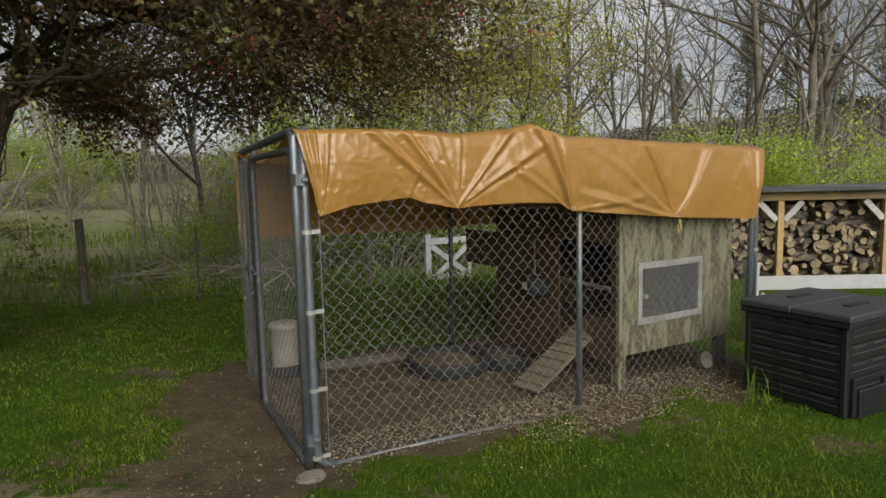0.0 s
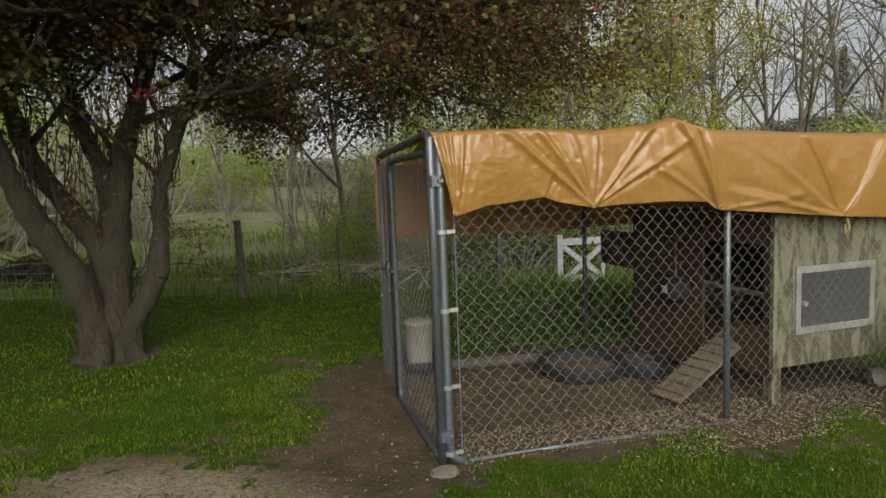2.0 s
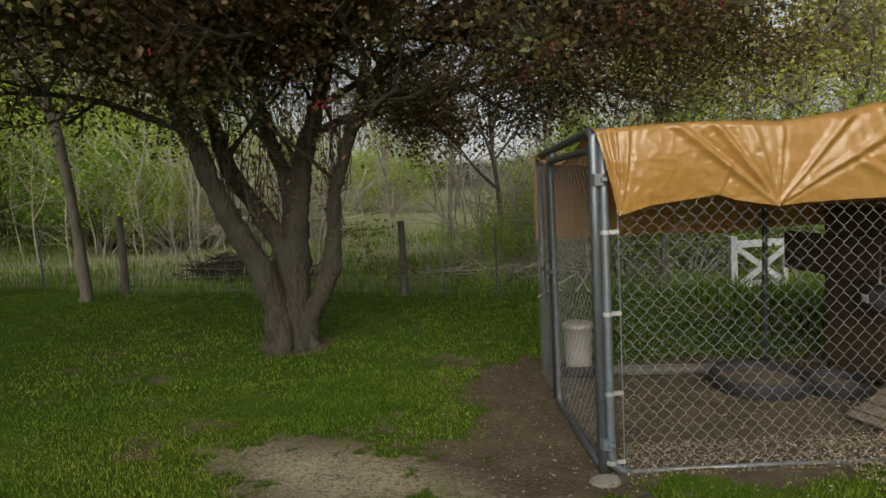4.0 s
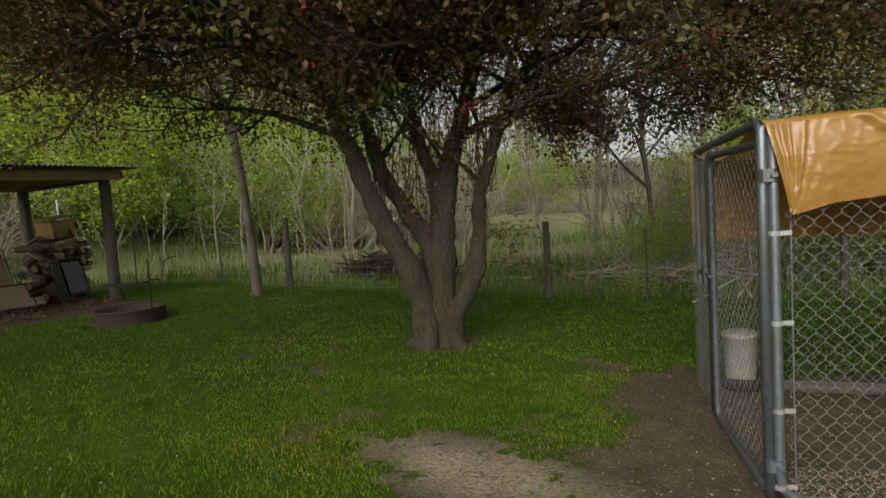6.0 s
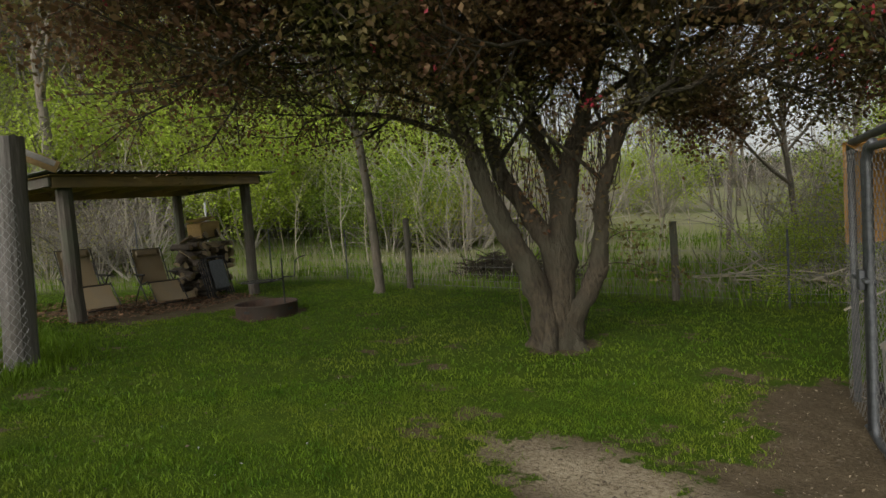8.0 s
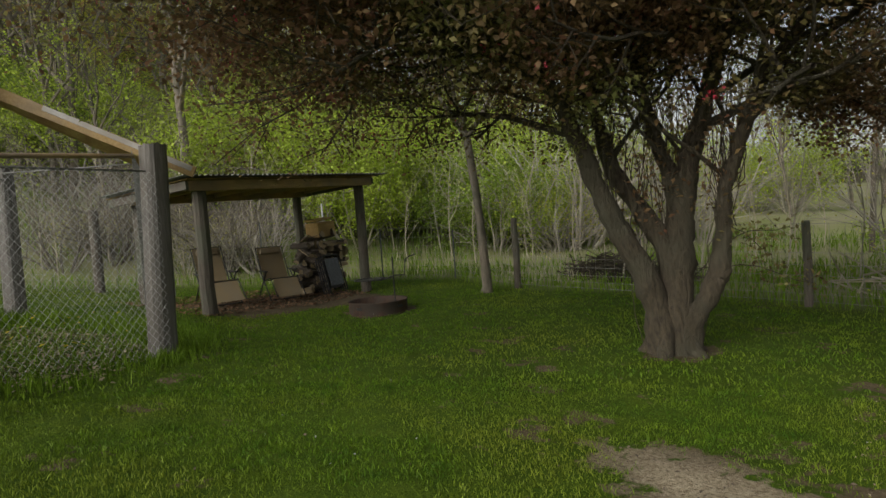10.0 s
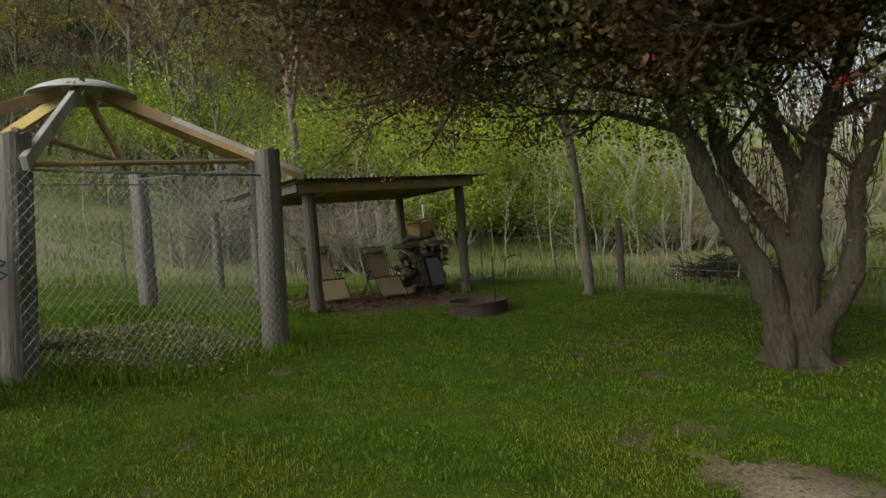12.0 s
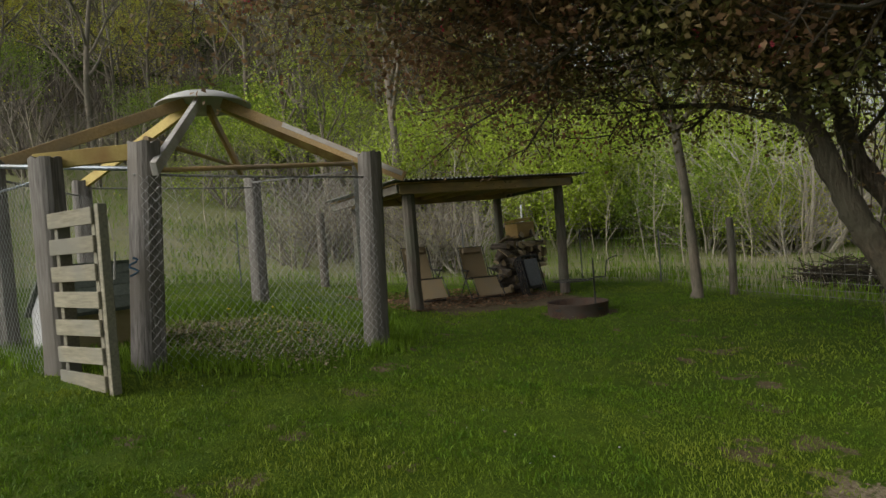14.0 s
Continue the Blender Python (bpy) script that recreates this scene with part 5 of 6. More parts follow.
def white_gate():
    x0, y0, x1, y1 = -0.26, 10.46, 0.49, 10.83
    g = thing("white_gate", pose(x0, y0, gz(x0, y0) - 0.08, 0, 0, math.degrees(math.atan2(y1 - y0, x1 - x0))), "white-painted wooden gate with crossed braces", "gate")
    w = math.hypot(x1 - x0, y1 - y0)
    part("post", Shape().box(-0.05, 0.05, -0.05, 0.05, -0.1, 0.86), WHITE, g)
    part("stile", Shape().box(w - 0.07, w, -0.03, 0.02, 0.05, 0.80), WHITE, g)
    part("rail", Shape().box(0.052, w - 0.072, -0.02, 0.02, 0.68, 0.79), WHITE, g)
    part("rail", Shape().box(0.052, w - 0.072, -0.02, 0.02, 0.06, 0.16), WHITE, g)
    part("brace", Shape().beam((0.06, -0.035, 0.66), (w - 0.03, -0.035, 0.10), 0.03, 0.09), WHITE, g)
    part("brace", Shape().beam((0.06, -0.07, 0.10), (w - 0.03, -0.07, 0.68), 0.03, 0.09), WHITE, g)
    f = thing("white_fence", pose(0.9, 10.9, gz(0.9, 10.9), 0, 0, 0), "low white board fence behind the run", "fence")
    part("rail", Shape().box(-0.35, 1.6, 0, 0.03, 0.30, 0.42), WHITE, f)
    part("post", Shape().box(0.35, 0.45, 0.032, 0.12, -0.1, 0.5), WHITE, f)


white_gate()


def white_rail():
    f = thing("white_rail_fence", pose(3.14, 6.2, gz(3.14, 6.2), 0, 0, -3), "white-painted post and rail fence, paint peeling", "fence")
    part("post", Shape().box(-0.06, 0.06, -0.05, 0.05, -0.1, 0.80).tube([(0, 0, 0.80), (0, 0, 0.83)], (0.06, 0.045), 12), WHITE, f)
    part("rail", Shape().box(0.062, 3.2, -0.02, 0.02, 0.52, 0.66), WHITE, f)
    part("brace", Shape().beam((0.1, 0.04, 0.44), (0.75, 0.04, 0.02), 0.03, 0.12), WHITE, f)
    part("post", Shape().box(3.202, 3.32, -0.05, 0.05, -0.15, 0.80), WHITE, f)


white_rail()


# ---- compost bin ----
def build_bin():
    # its near corner, one side towards the run's end and one across the lawn
    c, l, r = Vector((2.65, 3.95)), Vector((2.16, 4.44)), Vector((3.33, 4.32))
    ang = math.degrees(math.atan2(r.y - c.y, r.x - c.x))
    b = thing("compost_bin", pose(c.x, c.y, gz(c.x, c.y), 0, 0, ang), "dark grey slatted plastic compost bin with two lids", "compost bin")
    W, D, H = 0.80, 0.74, 0.665
    n = 5
    for k in range(n):
        z0, z1 = 0.02 + k * (H - 0.06) / n, 0.02 + (k + 1) * (H - 0.06) / n - 0.006
        if k == 0:
            part("slat", Shape().box(0.47, W - 0.04, 0.0, 0.03, z0, z1, 0.006), GREEN_BLACK, b)
        else:
            part("slat", Shape().box(0.04, W - 0.04, 0.0, 0.03, z0, z1, 0.006), GREEN_BLACK, b)
            part("ridge", Shape().box(0.045, W - 0.045, -0.008, -0.0005, (z0 + z1) / 2 - 0.004, (z0 + z1) / 2 + 0.004, 0.002), LID, b)
        for x in ((0.06, 0.30, 0.52) if k else (0.52,)):
            part("slot", Shape().box(x, x + 0.16, -0.008, -0.001, z1 - 0.020, z1 - 0.008, 0.002), LID, b)
        part("slat", Shape().box(0.0, 0.03, 0.04, D - 0.04, z0, z1, 0.006), GREEN_BLACK, b)
        part("ridge", Shape().box(-0.008, -0.0005, 0.045, D - 0.045, (z0 + z1) / 2 - 0.004, (z0 + z1) / 2 + 0.004, 0.002), LID, b)
        for y in (0.08, 0.30, 0.52):
            part("slot", Shape().box(-0.008, -0.001, y, y + 0.16, z1 - 0.020, z1 - 0.008, 0.002), LID, b)
        part("slat", Shape().box(W - 0.03, W, 0.04, D - 0.04, z0, z1, 0.006), GREEN_BLACK, b)
        part("slat", Shape().box(0.04, W - 0.04, D - 0.03, D, z0, z1, 0.006), GREEN_BLACK, b)
    for x, y in ((-0.005, -0.005), (W - 0.045, -0.005), (-0.005, D - 0.045), (W - 0.045, D - 0.045)):
        part("corner_post", Shape().box(x, x + 0.05, y, y + 0.05, -0.02, H - 0.04, 0.012), GREEN_BLACK, b)
    hatch = part("hatch", Shape().box(0.09, 0.42, -0.05, -0.012, 0.0, 0.20, 0.015).box(0.12, 0.39, -0.058, -0.049, 0.06, 0.07, 0.003).box(0.12, 0.39, -0.058, -0.049, 0.13, 0.14, 0.003), GREEN_BLACK, b, "sliding hatch at the foot")
    part("hatch_frame", Shape().box(0.045, 0.088, -0.03, -0.002, 0.0, 0.28, 0.006).box(0.422, 0.46, -0.03, -0.002, 0.0, 0.28, 0.006).box(0.089, 0.421, -0.028, -0.004, 0.245, 0.28, 0.006), GREEN_BLACK, hatch)
    part("rim", Shape().box(-0.03, W + 0.03, -0.03, D + 0.03, H - 0.045, H - 0.005, 0.012), GREEN_BLACK, b)
    for y0, y1 in ((-0.035, D / 2 - 0.004), (D / 2 + 0.004, D + 0.035)):
        lid = part("lid", Shape().box(-0.035, W + 0.035, y0, y1, H - 0.003, H + 0.048, 0.022), LID, b, "grey lid")
        part("lid_grip", Shape().box(0.28, 0.52, (y0 + y1) / 2 - 0.03, (y0 + y1) / 2 + 0.03, H + 0.046, H + 0.056, 0.004), GREEN_BLACK, lid)
    rng = np.random.default_rng(14)
    w = thing("weed_clump", pose(2.24, 4.28, gz(2.24, 4.28)), "weeds growing up against the compost bin", "weeds")
    pts = [(0.11 * rng.normal() * 0.5, 0.11 * rng.normal() * 0.5, 0) for k in range(26)]
    part("stalks", blades("stalks", np.array(pts), 0.26, 0.007, BLADE_TALL, rng, 0.5), BLADE_TALL, w, kind="stuff")


build_bin()


# ---- firewood ----
def log_mesh(seed, length, r, split):
    rng = np.random.default_rng(seed)
    n = 8
    ring = []
    for k in range(n):
        a = 2 * math.pi * k / n
        rad = r * (0.85 + 0.3 * rng.random())
        y, z = rad * math.cos(a), rad * math.sin(a)
        if split:
            z = max(z, -r * 0.25)
        ring.append((y, z))
    s = Shape()
    v, f = [], []
    for i, x in enumerate((-length / 2, -length / 2 + 0.01, length / 2 - 0.01, length / 2)):
        k = 0.94 if i in (0, 3) else 1.0
        v += [(x + 0.01 * rng.normal() * 0.3, y * k, z * k) for y, z in ring]
    for i in range(3):
        for k in range(n):
            f.append((i * n + k, i * n + (k + 1) % n, (i + 1) * n + (k + 1) % n, (i + 1) * n + k))
    f.append(tuple(reversed(range(n))))
    f.append(tuple(3 * n + k for k in range(n)))
    s.add(v, f)
    me = s.mesh("log", LOG_BARK)
    me.materials.append(LOG_CUT)
    for p_ in me.polygons:
        if len(p_.vertices) > 4 or (split and p_.normal.z < -0.7):
            p_.material_index = 1
    return me


LOGS = [log_mesh(100 + k, 0.42, 0.048 + 0.016 * (k % 4), k % 3 == 0) for k in range(10)]
LOGS += [log_mesh(120 + k, 0.42, 0.065, True) for k in range(4)]


def stack(parent, w, h, rng, depth=0.0, pitch=0.115):
    """Rows of logs with their ends to the front, in the thing's own xz plane."""
    z, row = 0.06, 0
    while z < h:
        x = 0.06 + (row % 2) * pitch / 2
        while x < w - 0.04:
            me = LOGS[int(rng.integers(0, len(LOGS)))]
            part("log", me, None, parent, m=pose(x + 0.012 * rng.normal(), depth + 0.04 * rng.normal(), z + 0.012 * rng.normal(), 8 * rng.normal(), 14 * rng.normal(), (90 if rng.random() < 0.72 else 12) + 18 * rng.normal()) @ pose(0, 0, 0, 360 * rng.random()))
            x += pitch * (0.85 + 0.3 * rng.random())
        z += pitch * 0.82
        row += 1


def big_woodshed():
    x0, y0 = 4.05, 10.6
    m = pose(x0, y0, gz(x0, y0) - 0.02, 0, 0, -4)
    w = thing("woodshed", m, "low open woodshed of lumber posts with metal roof", "woodshed")
    L, H = 4.8, 1.36
    for x in (0.0, 1.72, 3.45, 4.8):
        part("post", Shape().box(x - 0.05, x + 0.05, -0.05, 0.05, -0.15, H), WOOD_TAN, w)
        part("rear_post", Shape().box(x - 0.05, x + 0.05, 1.15, 1.25, -0.15, H + 0.08), WOOD_TAN, w)
        for s in (-1, 1):
            if 0 < x + s < L:
                part("brace", Shape().beam((x + s * 0.06, -0.02, H - 0.34), (x + s * 0.36, -0.02, H - 0.02), 0.04, 0.10), WOOD_PALE, w)
    part("beam", Shape().box(-0.3, L + 0.2, -0.07, -0.03, H, H + 0.14), WOOD_TAN, w, "tan lumber header")
    part("rafter_board", Shape().box(-0.3, L + 0.2, 1.15, 1.19, H + 0.08, H + 0.2), WOOD_TAN, w)
    part("roof", Shape().sheet(lambda a, b: (-0.35 + a * (L + 0.6), -0.32 + b * 1.75, H + 0.155 + 0.07 * b + 0.010 * math.sin(a * 380)), 240, 2), ROOF_METAL, w, "ribbed metal roof")
    part("back_wall", Shape().box(-0.05, L, 1.26, 1.29, 0, H), WOOD_GREY, w)
    rng = np.random.default_rng(31)
    st = thing("firewood_stack", m @ pose(-0.05, 0.28, 0.03), "split firewood stacked under the roof", "firewood")
    stack(st, 2.3, 1.24, rng)
    st2 = thing("firewood_stack", m @ pose(2.3, 0.28, 0.03), "split firewood stacked under the roof", "firewood")
    stack(st2, 2.3, 1.24, rng)


big_woodshed()


# ---- the open lounge shed ----
SHED_M = pose(-9.40, 1.35, 0.0, 0, 0, 116)


def shed_z(x, y):
    p = SHED_M @ Vector((x, y, 0))
    return gz(p.x, p.y)


def build_shed():
    s = thing("open_shed", SHED_M, "open lean-to shed on old posts with metal roof", "shed")
    top = lambda x, y: 2.18 + 0.03 * x - 0.055 * y
    for x, y, r in ((0.0, 0.0, 0.105), (3.35, 0.0, 0.095), (3.3, 1.62, 0.09), (0.0, 1.62, 0.09)):
        z = shed_z(x, y)
        pts = [(x + 0.03, y, z - 0.15), (x, y, z + 0.4), (x + 0.01, y, (z + top(x, y)) / 2), (x, y, top(x, y))]
        part("post", Shape().tube(pts, (r * 1.08, r, r * 0.95, r * 0.95), 10), WOOD_POST, s)
    part("fascia", Shape().beam((-0.25, -0.14, top(-0.25, 0) + 0.07), (3.55, -0.14, top(3.55, 0) + 0.07), 0.04, 0.14), WOOD_TAN, s, "tan lumber fascia")
    part("header", Shape().beam((-0.25, 0.0, top(-0.25, 0) + 0.06), (3.55, 0.0, top(3.55, 0) + 0.06), 0.09, 0.12), WOOD_TAN, s)
    part("header", Shape().beam((-0.05, 1.62, top(-0.05, 1.62) + 0.06), (3.55, 1.62, top(3.55, 1.62) + 0.06), 0.09, 0.12), WOOD_TAN, s)
    for x in (-0.28, 3.58):
        part("side_board", Shape().beam((x, -0.16, top(x, -0.16) + 0.07), (x, 1.9, top(x, 1.9) + 0.07), 0.04, 0.12), WOOD_POST, s)
    n = 8
    for k in range(n):
        x = -0.2 + 3.7 * k / (n - 1)
        part("rafter", Shape().beam((x, -0.1, top(x, -0.1) + 0.10), (x, 1.85, top(x, 1.85) + 0.10), 0.04, 0.07), WOOD_TAN, s)
    part("deck", Shape().add([(-0.3, -0.2, top(-0.3, -0.2) + 0.145), (3.62, -0.2, top(3.62, -0.2) + 0.145), (3.62, 1.94, top(3.62, 1.94) + 0.145), (-0.3, 1.94, top(-0.3, 1.94) + 0.145),
                                (-0.3, -0.2, top(-0.3, -0.2) + 0.16), (3.62, -0.2, top(3.62, -0.2) + 0.16), (3.62, 1.94, top(3.62, 1.94) + 0.16), (-0.3, 1.94, top(-0.3, 1.94) + 0.16)],
                               [(3, 2, 1, 0), (4, 5, 6, 7), (0, 1, 5, 4), (1, 2, 6, 5), (2, 3, 7, 6), (3, 0, 4, 7)]), PLYWOOD, s, "golden plywood underside")
    part("roof", Shape().sheet(lambda a, b: (-0.42 + a * 4.3, -0.30 + b * 2.27, top(-0.42 + a * 4.3, -0.30 + b * 2.27) + 0.185 + 0.012 * math.sin(a * 300)), 260, 3), ROOF_METAL, s, "ribbed metal roofing")


build_shed()


def recliner(m, label):
    """A folding zero-gravity lounger: sling back, seat and leg rest in a tube frame. It faces -y."""
    c = thing("lounge_chair", m, label, "chair", "lounge chairs in the shed")
    hw = 0.30

    def sling(name, a, b, lab=""):
        a, b = Vector(a), Vector(b)
        d = (b - a)
        nrm = Vector((0, -d.z, d.y)).normalized()
        part(name, Shape().sheet(lambda u, v: Vector((-hw + 0.03 + u * (2 * hw - 0.06), 0, 0)) + a.lerp(b, v) - nrm * 0.02 * math.sin(math.pi * v), 4, 8)
             .sheet(lambda u, v: Vector((hw - 0.03 - u * (2 * hw - 0.06), 0, 0)) + a.lerp(b, v) - nrm * (0.02 * math.sin(math.pi * v) + 0.006), 4, 8), MESH_FABRIC, c, lab, smooth=True)
        part(name + "_frame", Shape().tube([Vector((-hw, 0, 0)) + a, Vector((-hw, 0, 0)) + b, Vector((hw, 0, 0)) + b, Vector((hw, 0, 0)) + a], 0.013, 8), BLACK_METAL, c)

    sling("backrest", (0, 0.12, 0.42), (0, 0.52, 1.12), "tan mesh sling")
    sling("seat", (0, -0.40, 0.48), (0, 0.10, 0.40))
    sling("leg_rest", (0, -0.80, 0.10), (0, -0.42, 0.46), "tan mesh leg rest")
    part("headrest", Shape().box(-0.22, 0.22, -0.04, 0.04, -0.06, 0.06, 0.03, pose(0, 0.45, 1.03, -30)), MESH_FABRIC, c)
    for sx in (-1, 1):
        x = sx * (hw + 0.03)
        part("arm", Shape().box(x - 0.03, x + 0.03, -0.28, 0.22, 0.60, 0.63, 0.012), BLACK_METAL, c, "black armrest")
        part("leg", Shape().tube([(x, -0.45, 0.0), (x, 0.15, 0.60)], 0.013, 8), BLACK_METAL, c)
        part("leg", Shape().tube([(x, 0.42, 0.0), (x, -0.22, 0.60)], 0.013, 8), BLACK_METAL, c)
    part("foot_bar", Shape().tube([(-hw - 0.03, -0.45, 0.013), (hw + 0.03, -0.45, 0.013)], 0.013, 8), BLACK_METAL, c)
    part("foot_bar", Shape().tube([(-hw - 0.03, 0.42, 0.013), (hw + 0.03, 0.42, 0.013)], 0.013, 8), BLACK_METAL, c)


for x, y, turn in ((0.86, 1.0, -18), (2.16, 1.02, -22)):
    recliner(SHED_M @ pose(x, y, shed_z(x, y), 0, 0, turn) @ Matrix.Scale(0.82, 4), "tan mesh reclining lounge chair with black frame")


def shed_goods():
    rng = np.random.default_rng(52)
    x, y = 2.66, 0.98
    st = thing("firewood_stack", SHED_M @ pose(x, y, shed_z(x, y)), "split firewood stacked at the back of the shed", "firewood")
    stack(st, 1.08, 1.0, rng, pitch=0.13)
    for k in range(3):
        part("log", LOGS[k], None, st, m=pose(0.2 + 0.25 * k, 0.02, 1.04 + 0.03 * k, 0, 12, 70 + 25 * k))
    part("board_block", Shape().box(0.46, 0.95, -0.18, 0.15, 1.02, 1.30, 0.008, pose(0, 0, 0, 0, -4, 3)), PLYWOOD, st, "pale lumber block on the stack")
    part("board_block", Shape().box(0.50, 1.0, -0.16, 0.12, 1.305, 1.35, 0.008, pose(0, 0, 0, 0, -6, 8)), WOOD_NEW, st)
    x, y = 2.86, 0.42
    c = thing("folded_chair", SHED_M @ pose(x, y, shed_z(x, y), -14, 0, 6), "folded dark metal chairs leaning on the firewood", "folding chair")
    for k in range(4):
        yy = 0.05 * k
        part("frame", Shape().tube([(xx, yy, zz) for xx, _, zz in rail_loop(0.52, 0.74, 0.012, 0.06)], 0.012, 8, cap=False), BLACK_METAL, c, smooth=True)
    part("panel", Shape().box(0.07, 0.45, -0.012, 0.004, 0.16, 0.68, 0.006), STEEL_DARK, c, "grey sling panel")
    part("panel", Shape().box(0.06, 0.46, 0.044, 0.056, 0.12, 0.66, 0.005), BLACK_METAL, c)


shed_goods()


# ---- fire ring ----
def build_fire():
    x, y = -8.67, 3.65
    f = thing("fire_ring", pose(x, y, gz(x, y)), "rusty steel fire ring standing on the lawn", "fire pit")
    part("ring", Shape().lathe([(0.44, -0.03), (0.44, 0.15), (0.455, 0.165), (0.447, 0.177), (0.427, 0.165), (0.427, -0.03)], 48), RUST, f, smooth=True)
    # ash bed coloured near black, so the ring's inside looks shaded
    part("shaded_ash", Shape().lathe([(0.427, 0.02), (0.3, 0.05), (0.0, 0.06)], 24), RUBBER, f, smooth=True)
    for a in (0.4, 1.5, 2.6, 3.9, 5.2):
        c, s_ = math.cos(a), math.sin(a)
        part("vent_slot", Shape().box(-0.05, 0.05, -0.003, 0.003, 0.07, 0.11, 0.001, pose(0.443 * c, 0.443 * s_, 0, 0, 0, math.degrees(a) + 90)), BLACK_METAL, f)
    g = thing("swing_grill", pose(x + 0.12, y + 0.05, gz(x, y)), "black swing-arm grill on a stake by the ring", "grill")
    part("stake", Shape().tube([(0.0, 0.18, 0.0), (0.0, 0.18, 0.80)], 0.013, 8), BLACK_METAL, g)
    part("arm", Shape().tube([(0.0, 0.18, 0.52), (-0.12, 0.42, 0.50), (-0.13, 0.46, 0.74), (-0.17, 0.56, 0.78), (-0.22, 0.68, 0.79)], 0.010, 8), BLACK_METAL, g)
    part("arm", Shape().tube([(0.0, 0.18, 0.50), (0.1, -0.06, 0.50)], 0.010, 8), BLACK_METAL, g)
    grate = Shape()
    for k in range(9):
        yy = -0.42 + 0.055 * k
        grate.tube([(-0.2, yy, 0.50), (0.28, yy, 0.50)], 0.005, 5)
    grate.tube([(0.04 + 0.25 * math.cos(a * 0.3927), -0.20 + 0.25 * math.sin(a * 0.3927), 0.50) for a in range(17)], 0.008, 6)
    part("grate", grate, BLACK_METAL, g)


build_fire()


# ---- the six-sided garden pen ----
def weathered_post(w, d, z0, z1, seed, m):
    """A squared post with split, uneven faces and a worn top."""
    rng = np.random.default_rng(300 + seed)
    n, rows_ = 20, 26
    groove = rng.random(n)
    def fn(a, b):
        t = 2 * math.pi * a
        c, s_ = math.cos(t), math.sin(t)
        q = 1 / max(abs(c), abs(s_), 0.80 * (abs(c) + abs(s_)))
        z = z0 + (z1 - z0) * b
        k = int(round(a * n)) % n
        q *= 1 - 0.07 * groove[k] - 0.05 * (0.5 + 0.5 * noise.noise((c * 2, s_ * 2 + seed, z * 2.5))) + (0.05 * max(0.0, 1 - (z - z0) * 2))
        q *= 1.04 - 0.05 * b
        top_ = 0.05 * noise.noise((c * 3, s_ * 3, seed * 5.0)) if b > 0.97 else 0
        return m @ Vector((w * q * c, d * q * s_, z + top_))
    s_ = Shape().sheet(fn, n, rows_)
    k0 = len(s_.v)
    s_.add([m @ Vector((0, 0, z1 - 0.01))], [])
    for i in range(n):
        s_.f.append((i * (rows_ + 1) + rows_, (i + 1) * (rows_ + 1) + rows_, k0))
    return s_


